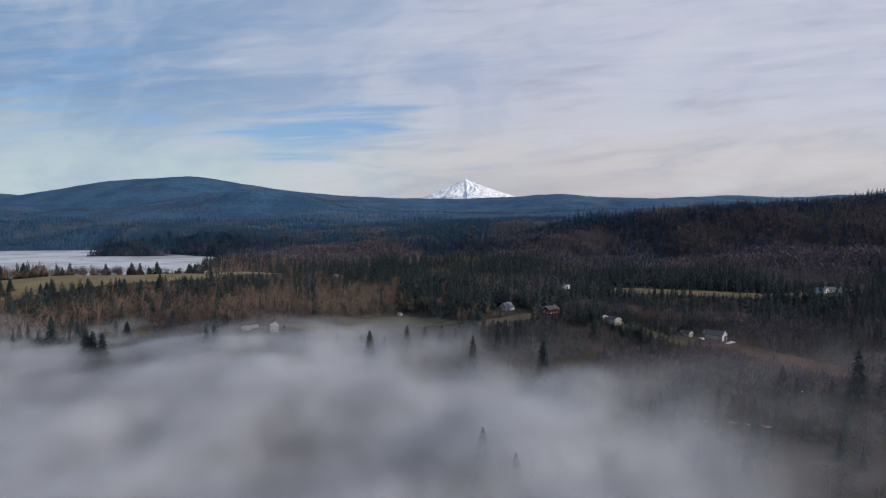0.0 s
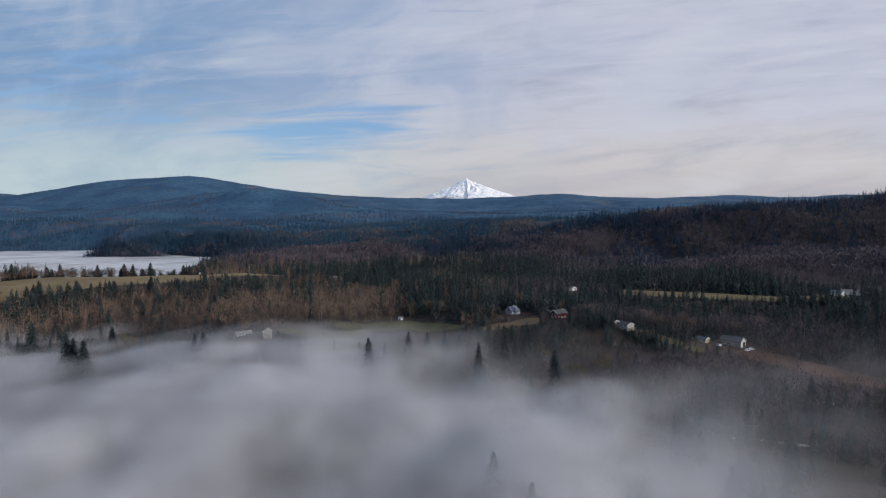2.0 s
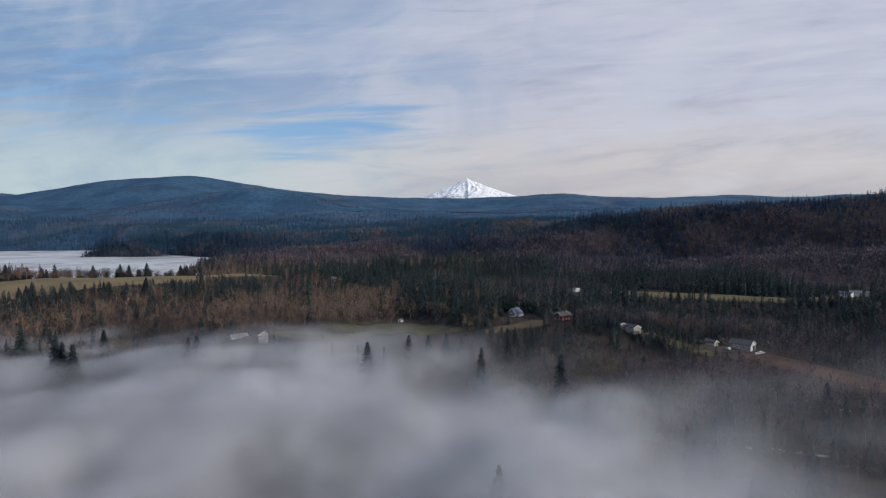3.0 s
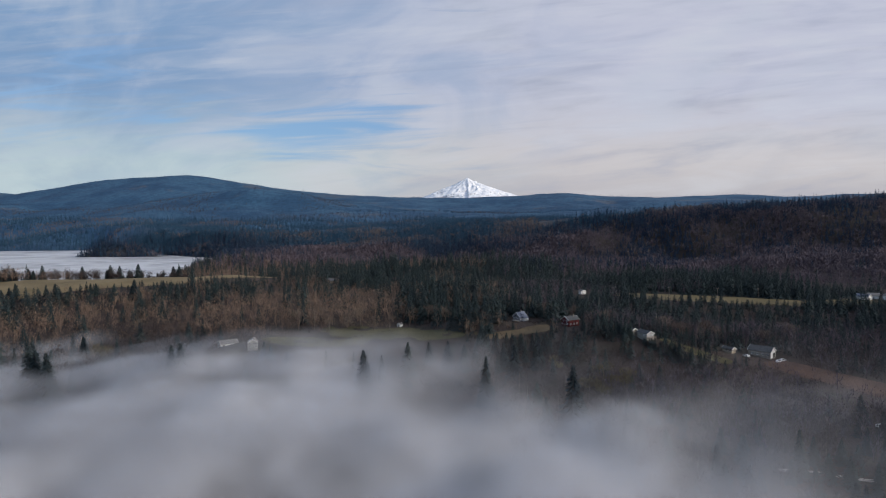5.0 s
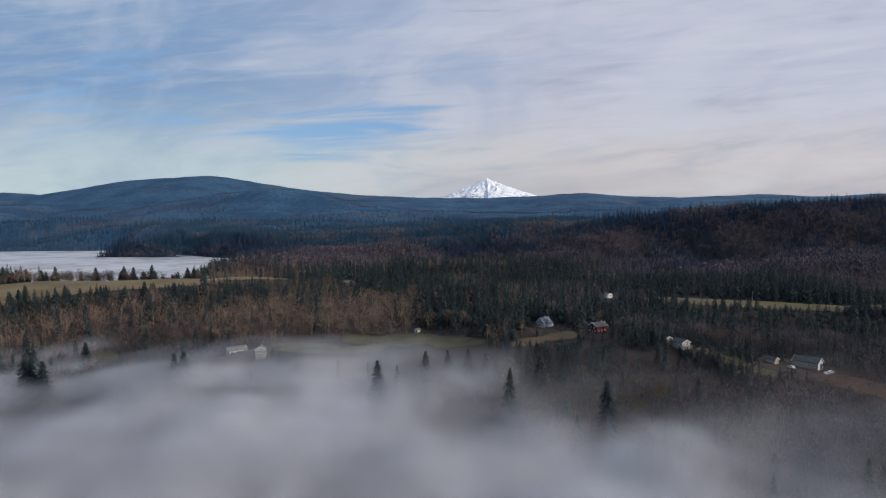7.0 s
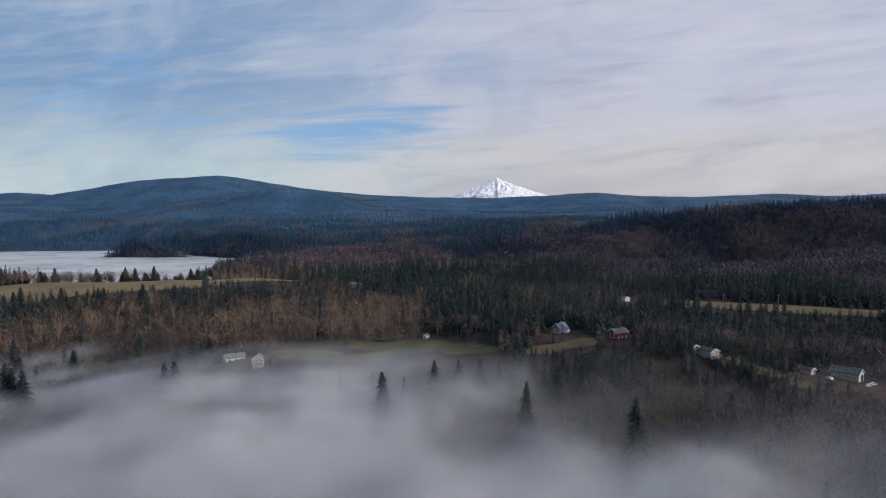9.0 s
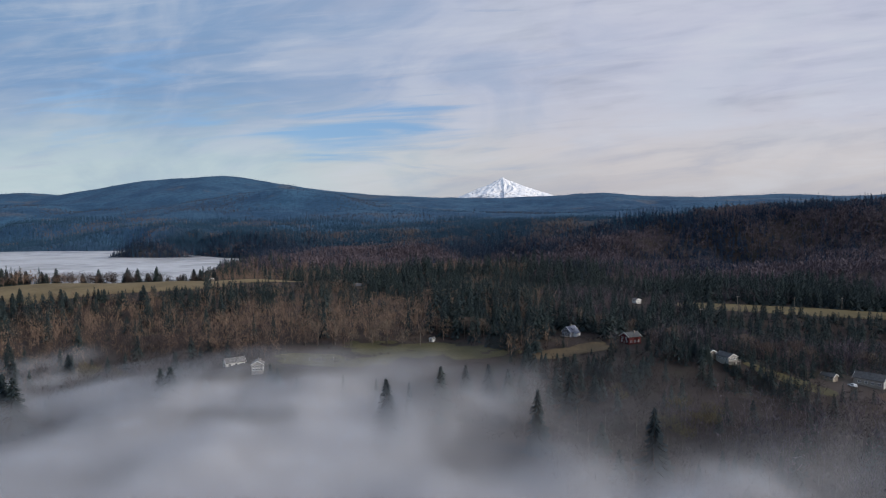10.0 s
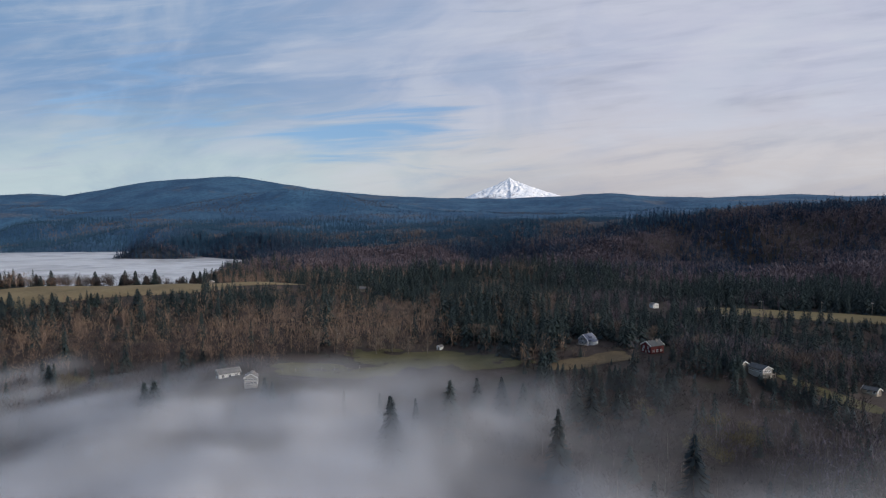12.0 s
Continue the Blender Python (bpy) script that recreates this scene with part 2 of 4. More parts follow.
def fbm(x, y, seed=1, octaves=4):
    total, size = 0.0, 1.0
    for o in range(octaves):
        total = total + lattice(x, y, seed + o) * size
        x, y, size = x * 2.03 + 17.3, y * 2.03 + 9.1, size * 0.5
    return total


def smooth_table(v, keys, values, reach=120):
    """A line through a few heights, rounded at the keys."""
    return sum(np.interp(v + d * reach, keys, values) for d in (-1, -0.5, 0, 0.5, 1)) / 5


def land(x, y):
    """The height of the ground."""
    x, y = np.asarray(x, float), np.asarray(y, float)
    z = np.interp(y, (-600, 300, 390, 440, 520, 600, 900, 1100, 1300, 1600, 2000, 2800, 3600, 4300, 4700, 5000),
                  (5, 6, 8, 14, 21, 26, 22, 17, 18, 26, 48, 112, 165, 215, 220, 150))
    z = z + 15 * hill(x, y, -370, 720, 180, 130) + 4 * hill(x, y, 80, 530, 60, 45)
    z = z + 11 * hill(x, y, 108, 464, 42, 32) + 18 * hill(x, y, -114, 418, 40, 34) - 4 * hill(x, y, -40, 530, 60, 40)
    z = z - 6 * hill(x, y, 330, 460, 120, 130)
    shore = (y - 2160 + 0.747 * (x + 1240)) / 1.25 + 120 * fbm(x / 300, y / 300, 36, 3)
    z = z - 66 * fade(740, 1020, y) * fade(-330, -540, x + 0.16 * (y - 900)) * fade(170, -130, shore)   # river valley
    z = z - 9 * hill(x, y, 260, 560, 120, 46) - 9 * hill(x, y, -350, 560, 150, 55)
    z = z + 13 * hill(x, y, 40, 860, 190, 120) + 9 * hill(x, y, -120, 1050, 140, 130) - 9 * hill(x, y, 300, 1000, 110, 160)
    crest = smooth_table(x, (-300, 112, 300, 524, 800, 1700), (2100, 1850, 1690, 1500, 1400, 1250))
    high = smooth_table(x, (-350, -100, 112, 300, 524, 700, 1100, 1700), (0, 16, 38, 59, 81, 102, 130, 138))
    z = z + high * np.exp(-((y - crest) / np.where(y < crest, 330, 420)) ** 2)
    z = z - 0.20 * high * np.abs(fbm((x + 0.25 * y) / 150, y / 520, 18, 3)) * fade(980, 1250, y) * fade(60, 320, crest - y) * 2.4
    z = z + 34 * hill(x, y, -925, 1742, 60, 22) + 42 * hill(x, y, -840, 1750, 75, 28) + 34 * hill(x, y, -1230, 2160, 260, 130) + 20 * hill(x, y, -640, 1860, 170, 90) + 6 * hill(x, y, -250, 812, 75, 40)
    z = z + 10 * fbm(x / 170, y / 110, 37, 3) * fade(1750, 2000, y) * fade(2600, 2300, y) * fade(-200, -500, x)
    sky = smooth_table(x, (-3600, -3050, -2850, -2240, -1685, -1400, -1090, -706, -322, 100, 520, 772, 1000, 1420, 1980, 2300, 2750, 3600),
                       (262, 286, 262, 366, 400, 352, 302, 266, 248, 244, 258, 280, 258, 246, 271, 250, 270, 280), 70)
    z = z + (sky - 215) * np.exp(-((y - 4300) / 520) ** 2)
    z = z + 90 * hill(x, y, -890, 3300, 300, 230) + 50 * hill(x, y, -1300, 3350, 420, 240)
    rough = fade(700, 3200, y)
    z = z + fbm(x / 420, y / 420, 3) * (1.5 + 20 * rough) * fade(4200, 3700, y) + fbm(x / 190, y / 160, 14, 3) * 8 * fade(600, 900, y) * fade(2600, 2000, y) + fbm(x / 90, y / 90, 8, 3) * (0.5 + 2.5 * rough)
    return z


def mesh_of(name, verts, faces, mat, smooth=False):
    """A mesh from arrays of corners and of triangles or quads."""
    me = bpy.data.meshes.new(name)
    verts, faces = np.asarray(verts, np.float32), np.asarray(faces, np.int32)
    k = faces.shape[1]
    me.vertices.add(len(verts))
    me.vertices.foreach_set("co", verts.ravel())
    me.loops.add(faces.size)
    me.loops.foreach_set("vertex_index", faces.ravel())
    me.polygons.add(len(faces))
    me.polygons.foreach_set("loop_start", np.arange(0, faces.size, k, dtype=np.int32))
    me.update(calc_edges=True)
    me.materials.append(mat)
    if smooth:
        me.shade_smooth()
    return me


def sheet(xs, ys, height, keep=None):
    """A draped grid: its corners and its quads."""
    gx, gy = np.meshgrid(xs, ys)
    verts = np.stack([gx.ravel(), gy.ravel(), height(gx, gy).ravel()], 1)
    w = len(xs)
    i = (np.arange(len(ys) - 1)[:, None] * w + np.arange(w - 1)).ravel()
    faces = np.stack([i, i + 1, i + w + 1, i + w], 1)
    if keep is not None:
        ok = keep(gx.ravel(), gy.ravel())
        faces = faces[ok[faces].any(1)]
        used = np.unique(faces)
        back = np.zeros(len(verts), int)
        back[used] = np.arange(len(used))
        verts, faces = verts[used], back[faces]
    return verts, faces


def steps(*spans):
    """Grid lines from spans of (start, end, step)."""
    return np.unique(np.concatenate([np.arange(a, b + 0.1, s) for a, b, s in spans]))


xs = steps((-3800, -1200, 40), (-1200, -450, 16), (-450, 450, 9), (450, 1200, 13), (1200, 3800, 40))
ys = steps((-700, 250, 50), (250, 800, 9), (800, 1800, 16), (1800, 4900, 31))
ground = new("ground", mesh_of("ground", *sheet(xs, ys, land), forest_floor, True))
tagged(ground, "brown forest floor rolling up to wooded hills tinted blue for haze", "ground", kind="structure")


def field(name, cx, cy, rx, ry, turn, mat, label, ragged=0.16):
    """An open field that lies on the ground, with a ragged edge."""
    c, s = math.cos(radians(turn)), math.sin(radians(turn))

    def inside(x, y):
        u, v = ((x - cx) * c + (y - cy) * s) / rx, (-(x - cx) * s + (y - cy) * c) / ry
        return u ** 4 + v ** 4 + ragged * fbm(x / 16, y / 11, 5, 3) < 1

    big = max(rx, ry) * 1.3
    step = max(0.9, big / 85)
    made = sheet(np.arange(cx - big, cx + big, step), np.arange(cy - big, cy + big, step), lambda x, y: land(x, y) + 0.35, inside)
    tagged(new(name, mesh_of(name, *made, mat, True)), label, "field", kind="structure")
    FIELDS.append(inside)


FIELDS = []
field("meadow", -385, 682, 150, 60, 36, straw, "dry tan winter meadow on a low rise")
field("meadow", -252, 808, 74, 27, 38, straw, "dry tan winter meadow behind scattered trees")
field("lawn", -92, 481, 31, 12, 4, lawn, "mossy green grass beside a fence", 1.6)
field("lawn", -34, 513, 46, 18, -3, lawn, "mossy green lawn below the woods", 1.6)
field("rough_grass", 50, 499, 25, 9, 20, stubble, "rough yellow grass below the grey house", 0.9)
field("lawn", 153, 450, 21, 6, -40, lawn, "dark green lawn beside the hillside house")
field("ploughed_field", 240, 398, 62, 14, -45, tilled, "bare red-brown ploughed field on a slope")
field("pasture", 250, 656, 88, 21, -17, pasture_grass, "tan pasture at the foot of the wooded ridge")
field("pasture", 365, 640, 34, 17, 8, pasture_grass, "tan pasture beside a farmyard")

# ---------------------------------------------------------------- trees
rng = np.random.default_rng(4)


def fir_card(levels, arms, seed, droop=0.32, fringe=True, taper=0.72):
    """A fir of height 1: whorls of drooping boughs. Corners and triangles."""
    r = np.random.default_rng(seed)
    v, f = [], []
    for i in range(levels):
        level = 0.10 + 0.87 * (i / (levels - 1)) ** 0.92
        reach = (0.215 * (1 - level) ** taper + 0.012) * r.uniform(0.8, 1.15)
        turn = r.uniform(0, 6.28)
        for a in range(arms):
            t = turn + (a + r.uniform(-0.3, 0.3)) * 6.283 / arms
            long = reach * r.uniform(0.4, 1.25)
            h = min(0.985, level + r.uniform(-1.6, 1.6) / levels)
            wide = long * r.uniform(0.14, 0.30)
            c, s = math.cos(t), math.sin(t)
            fall = -droop * long
            b = len(v)
            up = 0.035 * (1 - h) + 0.012
            if fringe:
                v += [(0, 0, h + up), (c * long * .55 - s * wide, s * long * .55 + c * wide, h + fall * .55 - up * .6),
                      (c * long * .55 + s * wide, s * long * .55 - c * wide, h + fall * .55 - up * .6), (c * long, s * long, h + fall), (c * long * .5, s * long * .5, h + up * .45)]
                f += [(b, b + 1, b + 4), (b, b + 4, b + 2), (b + 1, b + 3, b + 4), (b + 4, b + 3, b + 2)]
            else:
                v += [(0, 0, h + up * 1.8), (c * long - s * wide * 1.6, s * long + c * wide * 1.6, h + fall), (c * long + s * wide * 1.6, s * long - c * wide * 1.6, h + fall)]
                f.append((b, b + 1, b + 2))
    return np.array(v), np.array(f)


def fir_blades(count, seed, wide=0.165, deep=0.05, droop=0.38):
    """A fir of height 1 as seen from afar: many hanging sprays about a pointed axis. Corners and triangles."""
    r = np.random.default_rng(seed)
    v, f = [], []
    for i in range(count):
        h = 0.06 + 0.90 * ((i + r.uniform(0, 1)) / count) ** 1.15
        long = (wide * (1 - h) ** 0.80 + 0.012) * r.uniform(0.55, 1.2)
        t = i * 2.4 + r.uniform(-0.5, 0.5)
        c, q = math.cos(t), math.sin(t)
        tall = deep * r.uniform(0.7, 1.3) * (1.15 - 0.6 * h)
        side = long * r.uniform(0.10, 0.30)
        b = len(v)
        if i % 2:
            v += [(0, 0, min(1.0, h + tall)), (c * long * .35, q * long * .35, h - tall), (c * long, q * long, h - droop * long)]
        else:
            v += [(0, 0, min(1.0, h + tall)), (c * long - q * side, q * long + c * side, h - droop * long), (c * long + q * side, q * long - c * side, h - droop * long - tall * 0.3)]
        f.append((b, b + 1, b + 2))
    return np.array(v), np.array(f)


def bare_card(seed, count, width, size=0.15, spread=0.33, base=0.24):
    """A leafless tree of height 1: a stem, a few limbs and a rounded haze of rising twigs. Corners and triangles."""
    r = np.random.default_rng(seed)
    v, f = [], []

    def sliver(p, q, w):
        side = np.cross(q - p, r.normal(size=3))
        side = side / (np.linalg.norm(side) + 1e-9) * w
        k = len(v)
        v.extend([p + side, p - side, q])
        f.append((k, k + 1, k + 2))

    lean = np.array((*r.normal(0, 0.03, 2), 0.0))
    sliver(np.zeros(3), np.array((0, 0, 0.82)) + lean, width * 0.8)
    lobes = [np.array((math.cos(t) * d, math.sin(t) * d, z)) for t, d, z in zip(r.uniform(0, 6.28, 5), r.uniform(0.2, 0.6, 5) * spread, r.uniform(base + 0.2, 0.78, 5))]
    for lobe in lobes:
        sliver(np.array((0, 0, lobe[2] * 0.45)), lobe * np.array((1, 1, 1.1)), width * 0.7)
    for i in range(count):
        lobe = lobes[int(r.integers(5))]
        way = r.normal(size=3)
        way = way / np.linalg.norm(way)
        p = lobe + way * np.array((spread * 0.58, spread * 0.58, 0.21)) * r.uniform(0.15, 1) ** 0.5
        p[2] = min(max(p[2], base * 0.8), 0.97)
        grow = way * 0.55 + np.array((p[0] * 0.8, p[1] * 0.8, 0.85)) + r.normal(0, 0.25, 3)
        q = p + grow / np.linalg.norm(grow) * size * r.uniform(0.5, 1.2)
        q[2] = min(q[2], 1.0)
        sliver(p, q, width * r.uniform(0.5, 1.0))
    return np.array(v), np.array(f)


def trunk_card(sides=6, base=0.014, top=0.86):
    v = [(math.cos(6.283 * i / sides) * w, math.sin(6.283 * i / sides) * w, h) for h, w in ((0, base * 1.4), (0.06, base), (top, base * 0.2)) for i in range(sides)]
    f = [(r * sides + i, r * sides + (i + 1) % sides, (r + 1) * sides + (i + 1) % sides, (r + 1) * sides + i) for r in range(2) for i in range(sides)]
    return np.array(v), np.array(f)


def planted(cards, x, y, height, girth):
    """Many trees as one set of corners and triangles: each stands on the ground, turned and sized by chance."""
    z = land(x, y) - 0.4
    turn = rng.uniform(0, 6.283, len(x))
    pick = rng.integers(0, len(cards), len(x))
    all_v, all_f, base = [], [], 0
    for k, (v, f) in enumerate(cards):
        m = pick == k
        c, s, hh, g = np.cos(turn[m])[:, None], np.sin(turn[m])[:, None], height[m][:, None], (height * girth)[m][:, None]
        px = (v[:, 0] * c - v[:, 1] * s) * g + x[m][:, None]
        py = (v[:, 0] * s + v[:, 1] * c) * g + y[m][:, None]
        pz = v[:, 2] * hh + z[m][:, None]
        count = int(m.sum())
        all_v.append(np.stack([px, py, pz], 2).reshape(-1, 3))
        all_f.append((f[None] + (np.arange(count) * len(v))[:, None, None] + base).reshape(-1, 3))
        base += count * len(v)
    return np.concatenate(all_v), np.concatenate(all_f)


def scatter(x0, x1, y0, y1, gap):
    """Uneven places, one to each cell of the plan."""
    gx, gy = np.meshgrid(np.arange(x0, x1, gap), np.arange(y0, y1, gap))
    x = gx.ravel() + rng.uniform(0, gap, gx.size)
    y = gy.ravel() + rng.uniform(0, gap, gx.size)
    return x, y


YARDS = [(54, 534, 13), (88, 514, 14), (124, 456, 11), (200, 455, 17), (180, 461, 9), (-37, 541, 6), (-111, 413, 11), (-142, 462, 9), (135, 690, 10), (400, 660, 20), (-300, 800, 7), (-130, 760, 8)]


def clear_of(x, y):
    """False on fields, round houses and in the camera's line to the houses."""
    ok = np.ones(len(x), bool)
    for inside in FIELDS:
        ok &= ~inside(x, y)
    for cx, cy, r in YARDS:
        ok &= (x - cx) ** 2 + (y - cy) ** 2 > r * r
        ok &= ~((np.abs(x - cx * y / cy) < r * 0.7) & (y < cy) & (y > cy - 24))
    return ok & ~(((x - 228) / 50) ** 2 + ((y - 376) / 26) ** 2 < 1)      # cleared so that the camera sees the ploughed field


SIGHTS = [(54, 534, 15), (88, 514, 9), (124, 456, 9), (198, 457, 14), (-37, 541, 26), (-92, 485, 30), (-34, 517, 40), (50, 499, 22), (-142, 462, 9), (135, 690, 9),
          (-400, 682, 90), (-325, 700, 60), (-252, 812, 50), (300, 655, 40)]
SIGHT_Z = [float(land(cx, cy)) + 0.5 for cx, cy, half in SIGHTS]


def room(x, y):
    """How tall a tree may grow without hiding houses and open grass from the camera."""
    tall = np.full(len(x), 60.0)
    base = land(x, y)
    for (cx, cy, half), z in zip(SIGHTS, SIGHT_Z):
        along = (y - 70) / (cy - 70)
        before = (np.abs(x + 5 - (cx + 5) * along) < half * along) & (y < cy) & (y > 200)
        line = z + (cy - y) * (100 - z) / (cy - 70)
        tall = np.where(before, np.minimum(tall, line - base), tall)
    return np.maximum(tall, 1.5)


def in_view(x, y, margin=90):
    return np.abs(x + 0.035 * (y - 100)) < 0.74 * np.maximum(y, 0) + margin


def is_fir(x, y):
    """Where conifers stand rather than bare alders and maples."""
    # fir share raised in the east, to darken slopes that lie in shade
    mix = fbm(x / 110, y / 110, 21, 4) * 0.95 + 0.25 * hill(x, y, 40, 690, 230, 130) + 0.16 * hill(x, y, 15, 630, 95, 100) - 0.35 * hill(x, y, 125, 535, 45, 35) + 0.5 * hill(x, y, 310, 555, 170, 80) + 0.3 * hill(x, y, 420, 560, 260, 150)
    mix = mix + 1.1 * hill(x, y, -820, 1830, 440, 270)
    mix = mix - 0.34 * hill(x, y, -190, 560, 150, 130) - 0.34 * hill(x, y, -240, 690, 210, 110) - 0.06 * hill(x, y, 560, 1150, 420, 230) - 0.40 * hill(x, y, 20, 1230, 330, 230) + 0.45 * fade(1420, 1530, y + 0.2 * x) * (x > -100) - 0.15 * fade(900, 1000, y) * fade(1500, 1350, y)
    return mix + rng.normal(0, 0.42, len(x)) > 0.24


def stuff(name, made, mat, label):
    return tagged(new(name, mesh_of(name, *made, mat)), label, "woods", kind="stuff")


# middle distance: the wooded rise and the ridge
x, y = scatter(-1300, 1500, 300, 2000, 7.6)
ok = in_view(x, y, 60) & clear_of(x, y) & (land(x, y) > -8) & ~((x > -330) & (x < -185) & (y > 748) & (y < 800)) & ~((x > -125) & (x < 12) & (y > 415) & (y < 510)) & ((y > 480) | (x < -230) & (y > 430) | (x > 70 + 0.5 * np.abs(y - 400)) & (rng.uniform(size=len(x)) < 0.75)) & (y < 1700 - 0.2 * x + 400 * (x < 250)) & ~((x < -300) & (y > 755) & (y < 900)) & ~((x < -330) & (y > 755) & (land(x, y) < 2) & (y < 1300))
x, y = x[ok], y[ok]
fir = is_fir(x, y) & (y > 515)
mid_firs = [fir_blades(136, s, 0.175, 0.034) for s in range(8)]
ridge_firs = [fir_blades(36, 20 + s, 0.19, 0.085) for s in range(6)]
mid_bare = [bare_card(40 + s, 56, 0.0115, 0.14, 0.35, 0.10) for s in range(8)]
ridge_bare = [bare_card(60 + s, 24, 0.040, 0.22, 0.46, 0.04) for s in range(6)]
stand = np.clip(0.98 + 0.36 * fbm(x / 110, y / 110, 27, 3) + 0.22 * fbm(x / 38, y / 38, 29, 2), 0.45, 1.5)
stand = stand * (1 - 0.18 * hill(x, y, 285, 600, 130, 30)) * (1 - 0.30 * hill(x, y, -390, 605, 150, 60)) * (1 - 0.45 * hill(x, y, -225, 725, 75, 45))
stand = stand * (1 + 0.30 * fade(1250, 1400, y))
depth = y + 0.25 * x + rng.normal(0, 60, len(x))
tall = np.where(fir, rng.triangular(8, 16, 27, len(x)), rng.triangular(8, 13, 19, len(x))) * np.where(depth < 1000, np.clip(stand, 0.6, 1.3), np.clip(stand, 0.7, 1.5) * np.where(fir, 0.92, 0.98))
tall = np.minimum(tall, room(x, y) * rng.uniform(0.6, 1.2, len(x)))
keep = tall > 2.2
x, y, fir, depth, tall = x[keep], y[keep], fir[keep], depth[keep], tall[keep]
# near stands to the east get the darkened twigs, as painted shade
near, east = depth < 1000, x + 25 * fbm(x / 60, y / 60, 46, 2) > 62
# each farther band takes bluer materials, in place of haze in the air
bands = ((near & ~east, needles, twigs, mid_firs, mid_bare, "on the rise below the meadow"), (near & east, needles, twigs_shaded, mid_firs, mid_bare, "on the slope behind the houses"),
         ((depth >= 1000) & (depth < 1650), needles_far, twigs_shaded, ridge_firs, ridge_bare, "on the ridge"), (depth >= 1650, needles_slope, twigs_slope, ridge_firs, ridge_bare, "on the slopes behind the ridge"))
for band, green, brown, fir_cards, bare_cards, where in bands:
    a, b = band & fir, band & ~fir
    stuff("conifer_woods", planted(fir_cards, x[a], y[a], tall[a], rng.uniform(1.0, 1.55, a.sum()) * np.clip(16 / tall[a], 0.9, 1.5)), green, "dark conifers, bluer with distance for haze, " + where)
    stuff("bare_woods", planted(bare_cards, x[b], y[b], tall[b], rng.uniform(0.8, 1.3, b.sum()) * np.where(depth[b] < 1000, 1.0, 1.3)), brown, "leafless alders and maples, browns toned for shade and haze, " + where)
x, y = scatter(-420, 420, 260, 620, 6.4)
ok = in_view(x, y, 30) & clear_of(x, y) & ((y > 380) | (x > 20)) & (fbm(x / 35, y / 35, 44, 3) > -0.45) & ~((x > -125) & (x < 12) & (y > 415) & (y < 510))
x, y = x[ok], y[ok]
brush = [bare_card(240 + s, 22, 0.035, 0.35, 0.55, 0.05) for s in range(4)]
stuff("brush", planted(brush, x, y, np.minimum(rng.uniform(2.0, 5.0, len(x)), room(x, y)), rng.uniform(1.1, 1.7, len(x))), twigs_near, "tangled leafless brush between the trees")

# far slopes
x, y = scatter(-2100, 500, 1530, 2650, 12.4)
ok = in_view(x, y, 60) & (land(x, y) > -6) & (y > 1950 - 420 * (x < -430))
x, y = x[ok], y[ok]
fir = fbm(x / 170, y / 150, 33, 4) + rng.normal(0, 0.2, len(x)) > -0.38
slope_firs = [fir_blades(24, 110 + s, 0.20, 0.10) for s in range(4)]
slope_bare = [bare_card(120 + s, 15, 0.036, 0.24, 0.36) for s in range(4)]
stuff("slope_conifers", planted(slope_firs, x[fir], y[fir], rng.triangular(10, 16, 28, fir.sum()), rng.uniform(0.8, 1.3, fir.sum())), needles_slope, "conifers on the slopes above the river mist, tinted blue for haze")
stuff("slope_bare_woods", planted(slope_bare, x[~fir], y[~fir], rng.uniform(9, 15, (~fir).sum()), rng.uniform(1.0, 1.5, (~fir).sum())), twigs_slope, "leafless woods on the slopes above the river mist, greyed for haze")
x, y = scatter(-3500, 3500, 2000, 3500, 18.0)
ok = in_view(x, y, 60) & (land(x, y) > -6) & ((y > 2600) | (x > 480) | (x < -2080))
x, y = x[ok], y[ok]
fir = fbm(x / 300, y / 300, 31, 4) + rng.normal(0, 0.2, len(x)) > -0.25
far_firs = [fir_card(3, 4, 70 + s, fringe=False) for s in range(3)]
far_bare = [bare_card(80 + s, 7, 0.05, 0.3, 0.36) for s in range(3)]
stuff("distant_conifers", planted(far_firs, x[fir], y[fir], rng.triangular(9, 15, 24, fir.sum()), rng.uniform(0.9, 1.4, fir.sum())), hazed_needles, "conifers on the distant slopes, tinted blue for haze")
stuff("distant_bare_woods", planted(far_bare, x[~fir], y[~fir], rng.uniform(8, 13, (~fir).sum()), rng.uniform(1.2, 1.8, (~fir).sum())), hazed_twigs, "leafless woods on the distant slopes, blue-grey for haze")
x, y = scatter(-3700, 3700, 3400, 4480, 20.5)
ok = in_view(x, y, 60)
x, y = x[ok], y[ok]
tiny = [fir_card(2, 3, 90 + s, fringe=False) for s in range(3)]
stuff("hilltop_conifers", planted(tiny, x, y, rng.uniform(6, 14, len(x)), rng.uniform(1.2, 1.9, len(x))), hazed_needles, "tiny conifers along the farthest hills, tinted blue for haze")


# near trees, each a thing of its own
def tree_kind(name, crown, mat, trunk_mat, base):
    root = new(name)
    root.empty_display_size = 0.1
    for part_name, (v, f), m in (("trunk", trunk_card(6, base), trunk_mat), ("crown", crown, mat)):
        ob = new(part_name, mesh_of(part_name, v, f, m))
        ob.parent = root
    return root


fir_kinds = [tree_kind("conifer", fir_blades(520, 100 + s, 0.275, 0.026, 0.30), needles_single, bark, 0.012) for s in range(6)]
bare_kinds = [tree_kind("bare_tree", bare_card(140 + s, 430, 0.0068, 0.13, 0.36, 0.16), twigs_single, bark_pale, 0.013) for s in range(6)]
